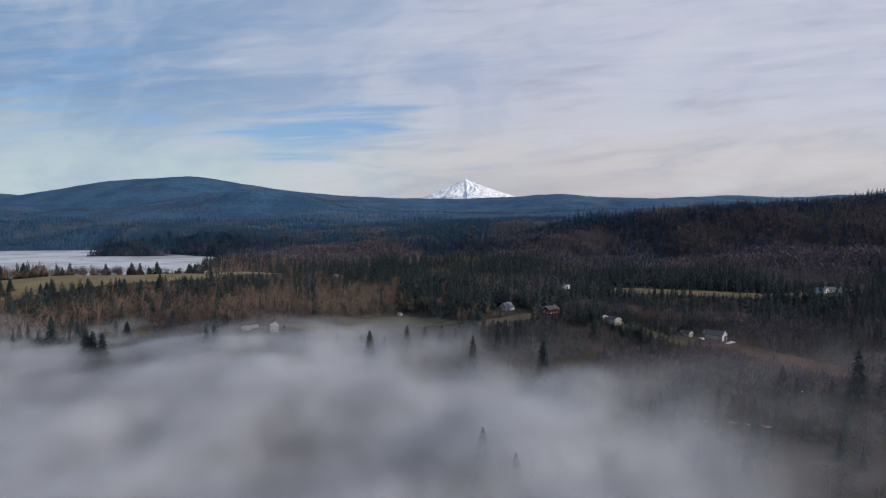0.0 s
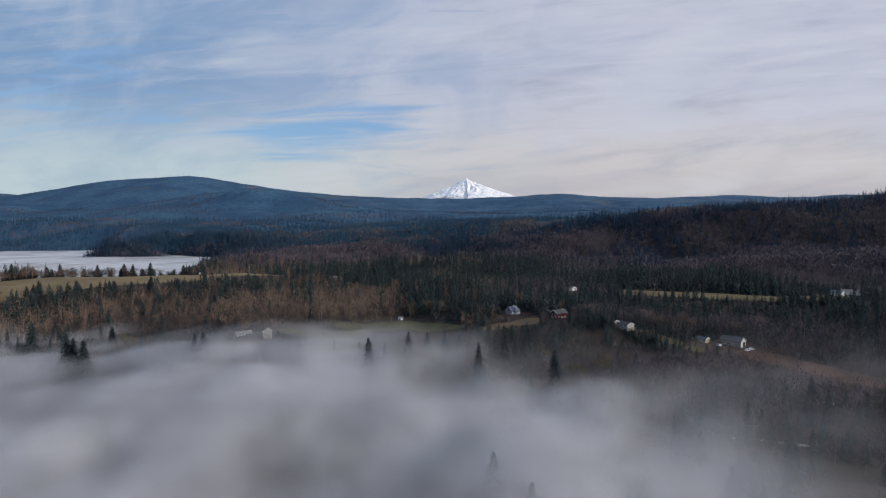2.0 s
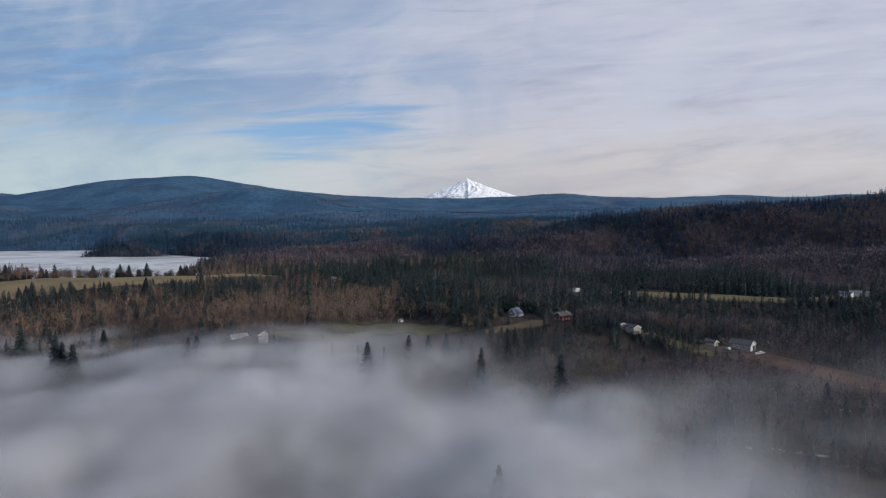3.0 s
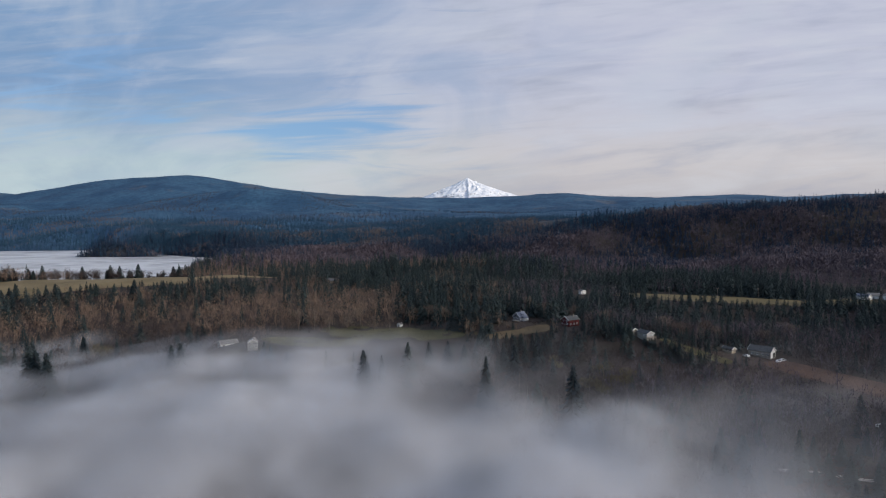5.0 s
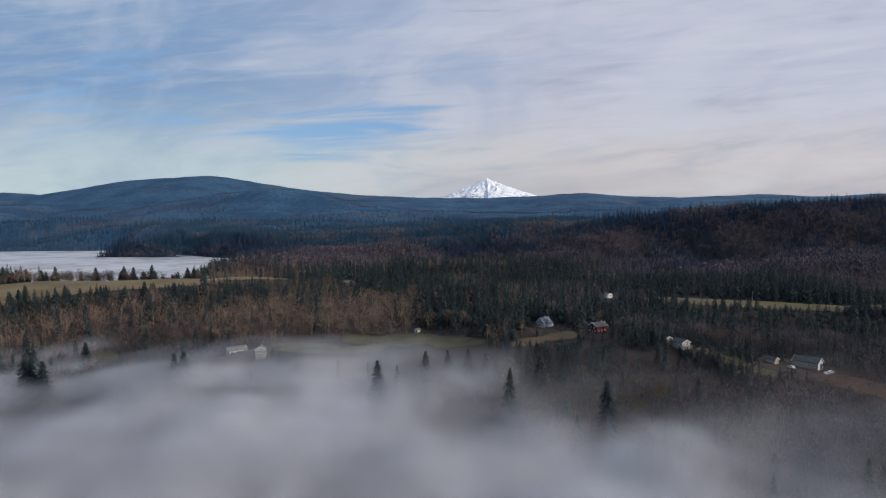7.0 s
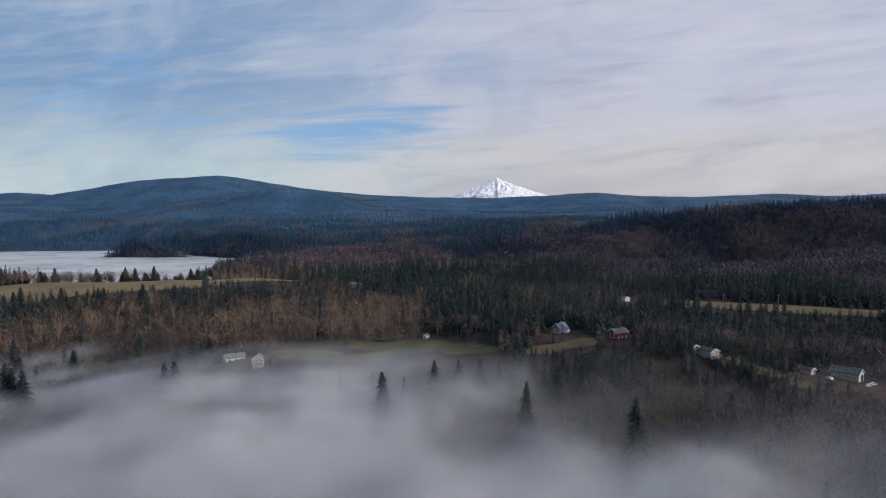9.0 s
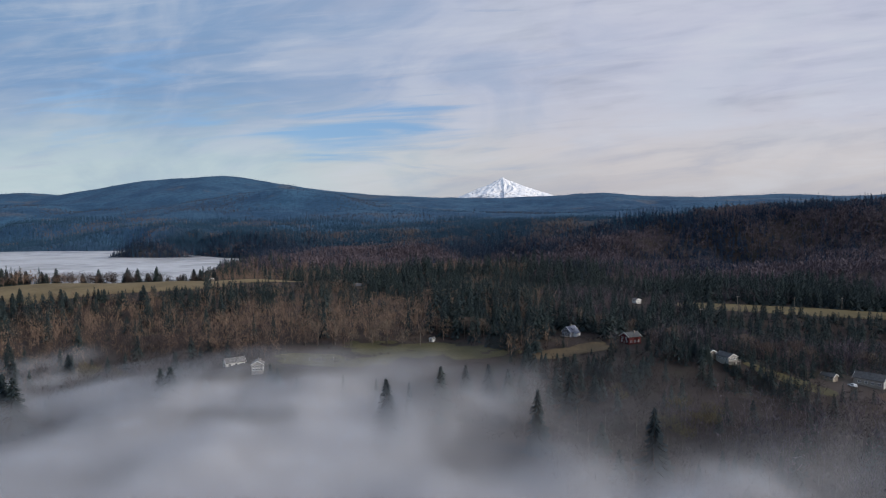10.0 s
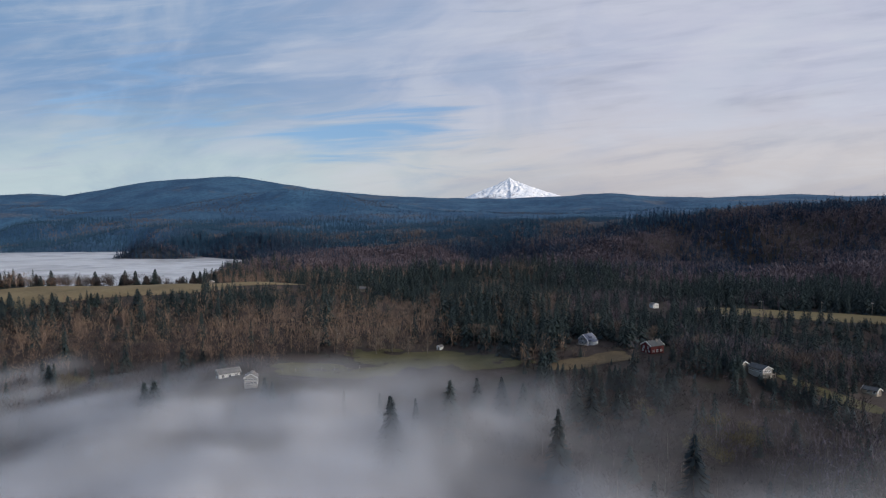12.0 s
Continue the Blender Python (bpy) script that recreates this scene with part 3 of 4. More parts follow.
hedge_kinds = [tree_kind("bare_tree", bare_card(160 + s, 260, 0.0105, 0.14, 0.36, 0.06), twigs_single, bark, 0.016) for s in range(4)]


def plant(kind, x, y, height, girth, label, group, category="tree"):
    ob = copy_thing(kind, Matrix.Translation((x, y, float(land(x, y)) - 0.3)) @ Matrix.Rotation(rng.uniform(0, 6.283), 4, "Z") @ Matrix.Diagonal((height * girth, height * girth, height, 1)))
    return tagged(ob, label, category, group)


def fir_at(x, y, top, girth=1.0, label="dark green conifer standing in the valley mist", low=True):
    h = top - float(land(x, y))
    if low:
        h = min(h, max(4.0, float(room(np.array([x]), np.array([y]))[0])))
    return plant(fir_kinds[int(rng.integers(6))], x, y, h, girth, label, "conifers near the houses")


def bare_at(x, y, height, girth=1.2, label="leafless brown deciduous tree on the lower slope"):
    return plant(bare_kinds[int(rng.integers(6))], x, y, height, girth, label, "bare trees near the houses")


LONE = ((-140.5, 386, 36.5, 1.25), (-147.5, 391, 34.5, 1.0), (-211, 378, 34.5, 1.15), (-217, 382, 36, 1.2), (-203, 374, 34, 1.1), (-262, 420, 37, 1.15), (-44, 377, 35, 1.05), (17.5, 369, 33.5, .85), (53, 332, 38, .95),
        (-272, 606, 49, 1.2), (14, 222, 27.5, 1.1), (24, 205, 24.5, 1.0), (41, 330, 24, .9), (93, 280, 21, .7), (127, 288, 24, .8), (221, 333, 33, 1.1), (-215, 428, 32, 1.1))
for tx, ty, top, girth in LONE:
    fir_at(tx, ty, top, girth, low=False)
for i in range(16):                                              # firs in front of the meadow
    tx, ty = -440 + 180 * i / 15 + rng.normal(0, 6), 592 + 34 * i / 15 + rng.normal(0, 9)
    fir_at(tx, ty, float(land(tx, ty)) + rng.uniform(11, 18), 1.3, "broad dark conifer below the meadow")
fir_at(-103, 407, 33, 1.2), fir_at(-99, 405, 31.5, 1.1)
for i in range(38):                                              # young firs below the hillside house
    k = i / 37
    tx, ty = 106 + 46 * k + rng.normal(0, 1.8), 460 - 48 * k * (0.6 + 0.4 * k) + rng.normal(0, 2.5)
    fir_at(tx, ty, float(land(tx, ty)) + rng.uniform(6, 10.5), 1.25, "young dark green fir in a dense row")
for i in range(34):                                              # firs along the edge of the rough grass
    k = i / 33
    tx, ty = 20 + 64 * k + rng.normal(0, 2.5), 464 - 20 * k + rng.normal(0, 7)
    fir_at(tx, ty, float(land(tx, ty)) + rng.uniform(7, 14), 1.1, "dark green fir below the rough grass")
for tx, ty, h in ((8, 517, 15), (14, 512, 17), (19, 520, 18), (4, 524, 16), (23, 513, 12), (16, 526, 19)):
    fir_at(tx, ty, float(land(tx, ty)) + h, 1.5, "broad dark evergreen at the edge of the lawn")
for i in range(9):
    fir_at(-22 + 9 * i + rng.normal(0, 3), 426 + rng.normal(0, 8), 27.5 + rng.uniform(-2, 4), 1.2)
maple_kinds = [tree_kind("bare_tree", bare_card(170 + s, 300, 0.0105, 0.13, 0.40, 0.10), twigs_crown, bark_pale, 0.017) for s in range(4)]
MAPLES = [(-118 + 10.5 * i, 514 + 3.0 * i - 0.15 * i * i, 13 + 3 * (i % 3)) for i in range(8)] + [(-28 + 9 * i, 549 - 2 * (i % 2), 14 + 2 * (i % 2)) for i in range(4)] + [(100, 500, 15), (107, 490, 14), (112, 503, 16), (72, 548, 14), (80, 545, 15), (144, 484, 15), (150, 475, 14), (158, 482, 16), (166, 476, 15), (172, 488, 16), (180, 480, 14), (215, 484, 15), (226, 478, 14), (238, 488, 16), (68, 566, 15), (95, 540, 14)]
for i, (tx, ty, h) in enumerate(MAPLES):
    plant(maple_kinds[i % 4], tx + rng.normal(0, 2), ty + rng.normal(0, 2), h * 0.95, rng.uniform(1.0, 1.3), "broad leafless maple beside the grass and houses", "maples near the houses")

willow_kinds = [tree_kind("willow", bare_card(180 + s, 620, 0.0095, 0.14, 0.44, 0.05), twigs_olive, bark_pale, 0.016) for s in range(3)]
for i, (tx, ty, h) in enumerate(((74, 392, 13), (83, 398, 14), (91, 390, 12), (80, 384, 11), (97, 400, 11), (-209, 434, 13), (-196, 440, 10), (62, 424, 9))):
    plant(willow_kinds[i % 3], tx, ty, h, 1.15, "leafless olive-brown willow with a rounded crown", "willows on the lower slope")

x, y = scatter(-300, 330, 200, 515, 10.2)
ok = in_view(x, y, 0) & clear_of(x, y) & (fbm(x / 60, y / 60, 50, 3) + 0.5 * fade(400, 470, y) + 0.45 * (x > 30) > 0.02)
ok &= ~((x < 20) & (y < 385)) & ~((x > -125) & (x < 12) & (y > 415) & (y < 510))
x, y = x[ok], y[ok]
fir = is_fir(x, y) & (rng.uniform(size=len(x)) < 0.75)
more, young = [], []
for tx, ty, is_conifer in zip(x, y, fir):
    if is_conifer and ty > 400:
        young.append((tx, ty))
    elif is_conifer:
        plant(fir_kinds[int(rng.integers(6))], tx, ty, rng.uniform(8, 14), rng.uniform(0.9, 1.3), "dark green conifer on the lower slope", "conifers near the houses")
    elif ty < 400:
        bare_at(tx, ty, rng.uniform(8, 13), rng.uniform(1.1, 1.6))
    else:
        more.append((tx, ty))
more, young = np.array(more), np.array(young)
stuff("conifer_woods", planted([fir_blades(240, 130 + s, 0.22, 0.03) for s in range(5)], young[:, 0], young[:, 1], np.minimum(rng.uniform(9, 19, len(young)), np.maximum(4, room(young[:, 0], young[:, 1]))), rng.uniform(0.9, 1.3, len(young))), needles, "dark green conifers scattered round the houses")
thicket = [bare_card(200 + s, 150, 0.0095, 0.14, 0.36, 0.12) for s in range(5)]
stuff("bare_woods", planted(thicket, more[:, 0], more[:, 1], np.minimum(rng.uniform(9, 15, len(more)), np.maximum(3, room(more[:, 0], more[:, 1]))), rng.uniform(1.1, 1.6, len(more))), twigs_near, "leafless brown trees round the houses")
# dense young firs on the slope round the houses
x, y = scatter(12, 330, 428, 522, 5.8)
ok = clear_of(x, y) & (fbm(x / 42, y / 30, 57, 3) > -0.12) & ((x > 100) | (y < 490))
x, y = x[ok], y[ok]
slope_young = [fir_blades(80, 400 + s, 0.19) for s in range(5)]
stuff("conifer_woods", planted(slope_young, x, y, np.minimum(rng.triangular(6, 9, 16, len(x)), np.maximum(3, room(x, y))), rng.uniform(0.9, 1.4, len(x))), needles, "dense dark green firs on the slope round the houses")
# the tree line behind the meadow
for i in range(96):
    k = i / 95
    tx, ty = -500 + 185 * k + rng.normal(0, 4), 706 + 140 * k + rng.normal(0, 6)
    if rng.uniform() < 0.16 + 0.4 * (k < 0.3):
        fir_at(tx, ty, float(land(tx, ty)) + rng.uniform(11, 22), 1.4, "conifer in the tree line behind the meadow")
    else:
        plant(hedge_kinds[i % 4], tx, ty, rng.uniform(11, 17), 1.2, "leafless tree in the line behind the meadow", "bare trees near the houses")
for ob in fir_kinds + bare_kinds + hedge_kinds + willow_kinds + maple_kinds:
    for o in (*ob.children_recursive, ob):
        bpy.data.objects.remove(o)

# ---------------------------------------------------------------- buildings
siding_white = mottled("white_siding", (0.62, 0.62, 0.60), (0.80, 0.80, 0.78), 0.5, 0.7)
siding_cream = mottled("cream_siding", (0.24, 0.235, 0.22), (0.36, 0.35, 0.32), 0.5, 0.7)
# pale blue boards, darkened in colour for the shade round the house
siding_grey = mottled("shaded_blue_siding", (0.115, 0.13, 0.17), (0.17, 0.19, 0.24), 0.5, 0.7)
siding_red = mottled("dark_red_siding", (0.060, 0.012, 0.014), (0.105, 0.019, 0.020), 0.5, 0.75)
siding_tan = mottled("tan_siding", (0.30, 0.25, 0.19), (0.42, 0.36, 0.28), 0.5, 0.75)
# roof tone lowered with the siding, for the same shade
roof_blue = mottled("blue_grey_metal_roof", (0.095, 0.11, 0.155), (0.15, 0.17, 0.22), 0.6, 0.6)
roof_dark = mottled("dark_shingles", (0.045, 0.05, 0.055), (0.10, 0.105, 0.11), 0.7, 0.8)
roof_grey = mottled("grey_shingles", (0.12, 0.115, 0.11), (0.22, 0.21, 0.20), 0.7, 0.8)
timber = mottled("weathered_timber", (0.16, 0.14, 0.12), (0.30, 0.27, 0.24), 2.0)
trim_white = mottled("white_trim", (0.66, 0.66, 0.65), (0.80, 0.80, 0.79), 2.0, 0.6)
masonry = mottled("chimney_stone", (0.20, 0.17, 0.15), (0.34, 0.30, 0.27), 1.5)
rubber = mottled("rubber", (0.015, 0.015, 0.015), (0.04, 0.04, 0.04), 3.0)
car_white = mottled("white_car_paint", (0.70, 0.71, 0.72), (0.80, 0.80, 0.81), 1.0, 0.3)
glass, gk, gs, gat = material("dark_window_glass", 0.08)
paint(gk, gs, gk.mix(gk.noise(gat, 0.8, 2), (0.015, 0.02, 0.025), (0.04, 0.05, 0.06)))
gs.inputs["Specular IOR Level"].default_value = 0.6


def part(name, verts, faces, mat, parent, label=""):
    """One mesh object under a thing or under a part."""
    me = bpy.data.meshes.new(name)
    me.from_pydata([tuple(v) for v in verts], [], [tuple(f) for f in faces])
    me.materials.append(mat)
    me.update()
    ob = new(name, me)
    ob.parent = parent
    return tagged(ob, label)


def box(x0, x1, y0, y1, z0, z1):
    v = [(x, y, z) for z in (z0, z1) for y in (y0, y1) for x in (x0, x1)]
    return v, [(0, 2, 3, 1), (4, 5, 7, 6), (0, 1, 5, 4), (2, 6, 7, 3), (0, 4, 6, 2), (1, 3, 7, 5)]


def slab(corners, thick):
    """A sloping plate over four corners, thick metres deep."""
    v = [tuple(c) for c in corners] + [(c[0], c[1], c[2] + thick) for c in corners]
    return v, [(3, 2, 1, 0), (4, 5, 6, 7), (0, 1, 5, 4), (1, 2, 6, 5), (2, 3, 7, 6), (3, 0, 4, 7)]


def window(parent, side, u, z, w, h, half_w, half_d):
    """A framed pane on the front (f), back (b), left (l) or right (r) wall."""
    def out(du, dz, depth):
        if side == "f":
            return (u + du, -half_d - depth, z + dz)
        if side == "b":
            return (u + du, half_d + depth, z + dz)
        if side == "l":
            return (-half_w - depth, u + du, z + dz)
        return (half_w + depth, u + du, z + dz)

    frame_v, frame_f = [], []
    for a0, a1, b0, b1 in ((-w / 2 - .12, w / 2 + .12, -.12, 0), (-w / 2 - .12, w / 2 + .12, h, h + .12), (-w / 2 - .12, -w / 2, 0, h), (w / 2, w / 2 + .12, 0, h), (-.04, .04, 0, h)):
        base = len(frame_v)
        frame_v += [out(a, b, d) for d in (-.02, .08) for b in (b0, b1) for a in (a0, a1)]
        frame_f += [tuple(i + base for i in q) for q in ((0, 1, 3, 2), (4, 6, 7, 5), (0, 4, 5, 1), (2, 3, 7, 6), (0, 2, 6, 4), (1, 5, 7, 3))]
    ob = part("window", frame_v, frame_f, trim_white, parent, "white window frame")
    pane = [out(a, b, d) for d in (-.03, .03) for b in (0, h) for a in (-w / 2, w / 2)]
    part("pane", pane, [(0, 1, 3, 2), (4, 6, 7, 5), (0, 4, 5, 1), (2, 3, 7, 6), (0, 2, 6, 4), (1, 5, 7, 3)], glass, ob, "dark glass")
    return ob


def gabled(name, label, category, x, y, turn, w, d, eave, rise, wall_mat, roof_mat, windows=(), door=None, chimney=None, over=0.5, base=None, size=1.0):
    """A building with a gable to the front: walls, two roof slopes, barge boards, windows, door and chimney."""
    z = float(land(x, y)) if base is None else base
    root = new(name)
    root.matrix_world = pose(x, y, z, 0, 0, turn) @ Matrix.Scale(size, 4)
    tagged(root, label, category)
    a, b = w / 2, d / 2
    v = [(-a, -b, -2.5), (a, -b, -2.5), (a, -b, eave), (0, -b, eave + rise), (-a, -b, eave), (-a, b, -2.5), (a, b, -2.5), (a, b, eave), (0, b, eave + rise), (-a, b, eave)]
    part("wall", v, [(0, 1, 2, 3, 4), (9, 8, 7, 6, 5), (0, 4, 9, 5), (1, 6, 7, 2), (2, 7, 8, 3), (4, 3, 8, 9), (0, 5, 6, 1)], wall_mat, root)
    k = rise / a
    for s in (-1, 1):
        e = a + over
        corners = [(s * e, -b - over, eave - k * over + .03), (s * e, b + over, eave - k * over + .03), (0, b + over, eave + rise + .03), (0, -b - over, eave + rise + .03)]
        part("roof", *slab(corners if s > 0 else corners[::-1], 0.22), roof_mat, root)
        for end in (-1, 1):
            yy = end * (b + over)
            board = [(s * e, yy, eave - k * over - .2), (0, yy, eave + rise - .2), (0, yy, eave + rise + .28), (s * e, yy, eave - k * over + .28)]
            board += [(p[0], p[1] + end * .08, p[2]) for p in board]
            part("barge_board", board, [(0, 1, 2, 3), (7, 6, 5, 4), (0, 4, 5, 1), (1, 5, 6, 2), (2, 6, 7, 3), (3, 7, 4, 0)], trim_white, root)
    for win in windows:
        window(root, *win, a, b)
    if door:
        u, wide, high = door
        part("door", *box(u - wide / 2, u + wide / 2, -b - .08, -b + .04, 0, high), timber, root, "timber door")
    if chimney:
        cx, cy, top = chimney
        part("chimney", *box(cx - .5, cx + .5, cy - .4, cy + .4, eave, top), masonry, root)
    return root


def deck(root, x0, x1, y0, y1, z):
    """A raised timber deck with a rail."""
    ob = part("deck", *box(x0, x1, y0, y1, z - .2, z), timber, root, "raised timber deck")
    for i in range(7):
        px = x0 + .1 + (x1 - x0 - .2) * i / 6
        part("post", *box(px - .07, px + .07, y0, y0 + .14, -2.5, z + 1.0), timber, ob)
    part("rail", *box(x0, x1, y0, y0 + .12, z + .95, z + 1.07), timber, ob)


def row(side, z, w, h, *places):
    return [(side, u, z, w, h) for u in places]


home = gabled("house", "pale grey-blue house with a metal roof and tall gable windows", "house", 54, 534, -44, 8.4, 11.6, 4.3, 4.0, siding_grey, roof_blue,
              row("f", 0.6, 1.5, 2.2, -2.6, 0, 2.6) + row("f", 3.5, 1.7, 2.2, -1.1, 1.1) + row("r", 1.0, 1.3, 1.5, -3.8, -1.0, 2.2, 4.4) + row("l", 1.0, 1.3, 1.5, -3, 0, 3), chimney=(-1.2, 3.0, 9.3), size=0.76)
deck(home, -4.6, 4.6, -8.2, -5.82, 0.4)
part("dormer", [(1.2, -1.6, 6.2), (3.4, -1.6, 5.0), (3.4, -1.6, 6.6), (1.2, -1.6, 7.4), (1.2, 1.6, 6.2), (3.4, 1.6, 5.0), (3.4, 1.6, 6.6), (1.2, 1.6, 7.4)],
     [(0, 1, 2, 3), (7, 6, 5, 4), (1, 5, 6, 2), (3, 2, 6, 7), (0, 3, 7, 4), (0, 4, 5, 1)], roof_blue, home, "blue-grey roof dormer")
part("porch_wing", *box(4.2, 6.8, -1.5, 5.0, -2.5, 2.9), siding_white, home, "low white side wing")
part("porch_roof", *slab([(7.2, -2, 2.75), (7.2, 5.4, 2.75), (4.2, 5.4, 4.0), (4.2, -2, 4.0)], 0.2), roof_blue, home)

gabled("house", "dark red timber house with a dark shingle roof", "house", 88, 514, -58, 8.5, 11.5, 5.0, 2.6, siding_red, roof_dark,
       row("f", 0.9, 1.2, 1.3, -2.6, 2.6) + row("f", 3.2, 1.2, 1.2, -1.8, 1.8) + row("r", 1.0, 1.3, 1.3, -3.5, 0, 3.5) + row("l", 1.0, 1.3, 1.3, -3, 1), door=(0, 1.0, 2.05), chimney=(1.0, 2.5, 8.6), size=0.88)
cabin = gabled("house", "low white hillside house with a row of gable windows", "house", 124, 456, 24, 8.2, 12.0, 3.2, 2.1, siding_cream, roof_dark,
               row("f", 1.3, 1.05, 1.2, -3.0, -1.5, 0, 1.5, 3.0) + row("l", 1.2, 1.2, 1.2, -4, -1, 2, 4.4) + row("r", 1.2, 1.2, 1.2, -4, -1, 2), base=26.2, size=0.72)
deck(cabin, -4.4, 4.4, -8.6, -6.02, 0.2)
gabled("garage", "small weathered outbuilding beside the hillside house", "garage", 117, 463, 24, 5.0, 6.5, 2.6, 1.4, timber, roof_dark, door=(0, 2.4, 2.1))
barn = gabled("barn", "large white-fronted barn with a dark metal roof", "barn", 198, 457, 42, 7.6, 13.5, 3.9, 2.5, timber, roof_dark,
       row("l", 1.4, 1.3, 1.1, -5, -2, 1, 4) + row("r", 1.4, 1.3, 1.1, -4, 0, 4), door=(1.2, 2.8, 2.9))
# no real opening: a black panel stands for the dark inside the doorway
part("sliding_door", *box(-0.2, 2.8, -6.95, -6.82, 0, 3.0), rubber, barn, "dark open barn doorway")
part("gable_front", [(-3.7, -6.8, 0), (3.7, -6.8, 0), (3.7, -6.8, 3.8), (0, -6.8, 6.2), (-3.7, -6.8, 3.8), (-3.7, -6.7, 0), (3.7, -6.7, 0), (3.7, -6.7, 3.8), (0, -6.7, 6.2), (-3.7, -6.7, 3.8)],
     [(0, 1, 2, 3, 4), (9, 8, 7, 6, 5)] + [(i, i + 5, (i + 1) % 5 + 5, (i + 1) % 5) for i in range(5)], siding_white, barn, "white boarded gable")
gabled("workshop", "low tan building with a dark roof beside the barn", "workshop", 179, 461, 35, 4.4, 6.4, 2.3, 1.2, siding_tan, roof_dark,
       row("f", 1.0, 0.9, 0.9, -1.3) + row("l", 1.0, 1.1, 0.9, -2, 0.5), door=(0.8, 1.6, 2.0))
gabled("shed", "small white shed standing on the lawn", "shed", -37, 541, -28, 3.4, 4.0, 2.1, 1.1, siding_white, roof_grey, row("l", 0.9, 0.7, 0.7, 0), door=(0, 1.2, 1.9), over=0.25, size=0.85)
# white walls take the duller cream siding, greyed for the mist before them
gabled("house", "white two-storey house half sunk in the mist", "house", -111, 413, 14, 8.6, 9.0, 5.4, 2.6, siding_cream, roof_grey,
       row("f", 0.9, 1.1, 1.4, -2.9, -0.9, 0.9, 2.9) + row("f", 3.5, 1.1, 1.2, -2.9, -0.9, 0.9, 2.9) + row("r", 1.0, 1.1, 1.3, -2.5, 2.5), chimney=(2.0, 1.0, 8.8), size=0.62, base=27.8)
gabled("house", "low white house beyond the mist with a grey roof", "house", -142, 462, -52, 6.5, 10.5, 3.0, 1.8, siding_white, roof_grey,
       row("f", 1.0, 1.0, 1.2, -1.8, 1.8) + row("r", 1.0, 1.2, 1.2, -3.4, 0, 3.4), door=(0, 1.0, 2.0))
gabled("house", "white two-storey house among bare trees", "house", 135, 690, 22, 9.0, 9.0, 5.2, 2.2, siding_white, roof_grey,
       row("f", 0.9, 1.1, 1.3, -2.8, 0, 2.8) + row("f", 3.4, 1.1, 1.2, -2.8, 0, 2.8) + row("l", 3.2, 1.2, 1.2, -2, 2), size=0.6)
for fx, fy, turn, w, d, roof_mat in ((393, 655, 30, 7, 11, roof_blue), (408, 664, 60, 7, 9, roof_grey), (416, 652, 20, 7, 9, roof_grey)):
    gabled("farm_building", "white farm building at the edge of the pasture", "barn", fx, fy, turn, w, d, 3.4, 2.0, siding_white, roof_mat, row("f", 1.0, 1.3, 1.2, -1.8, 1.8) + row("r", 1.1, 1.4, 1.1, -4, 0, 4))
gabled("shed", "small tan field shed on the meadow rise", "shed", -300, 800, 30, 5.0, 7.0, 2.6, 1.4, timber, roof_grey, door=(0, 2.0, 2.1))
gabled("house", "tan house with a wide low roof in the woods", "house", -128, 762, 70, 8.0, 12.0, 3.0, 1.9, siding_tan, roof_grey, row("r", 1.0, 1.3, 1.2, -4, -1, 2, 4.4))


def car(x, y, turn, label, mat=car_white):
    """A parked estate car: body with cabin, four wheels, windows and lamps."""
    root = new("parked_car")
    root.matrix_world = pose(x, y, float(land(x, y)) + 0.1, 0, 0, turn)
    tagged(root, label, "car", "parked cars")
    outline = ((-2.2, .35), (2.2, .35), (2.25, .8), (1.1, .98), (.5, 1.5), (-1.7, 1.55), (-2.2, .95))
    m = len(outline)
    v = [(px, s * (.9 if pz < 1.2 else .72), pz) for s in (-1, 1) for px, pz in outline]
    body = part("body", v, [tuple(range(m))[::-1], tuple(range(m, 2 * m))] + [(i, (i + 1) % m, m + (i + 1) % m, m + i) for i in range(m)], mat, root)
    for s in (-1, 1):
        part("side_window", [(px, s * (.92 - .12 * (pz > 1.2)), pz) for px, pz in ((-1.7, 1.02), (.9, 1.02), (.45, 1.42), (-1.55, 1.45))] + [(px, s * (.86 - .12 * (pz > 1.2)), pz) for px, pz in ((-1.7, 1.02), (.9, 1.02), (.45, 1.42), (-1.55, 1.45))],
             [(0, 1, 2, 3), (7, 6, 5, 4), (0, 4, 5, 1), (2, 6, 7, 3), (1, 5, 6, 2), (0, 3, 7, 4)], glass, body)
        for px in (-1.4, 1.4):
            ring = [(px + .33 * math.cos(i * math.pi / 6), s * d, .33 + .33 * math.sin(i * math.pi / 6)) for d in (.72, .92) for i in range(12)]
            part("wheel", ring, [tuple(range(12)), tuple(range(12, 24))[::-1]] + [(i, 12 + i, 12 + (i + 1) % 12, (i + 1) % 12) for i in range(12)], rubber, root)
    part("windscreen", *slab([(.58, -.62, 1.46), (.58, .62, 1.46), (1.06, .78, 1.04), (1.06, -.78, 1.04)], 0.04), glass, body)
    return root


car(206, 447, 30, "white car parked beside the barn")
car(202, 444, 35, "white van parked in front of the barn")
car(186, 452, 100, "white car parked on the farmyard gravel")
car(193, 340, 10, "white car standing in the thin mist")


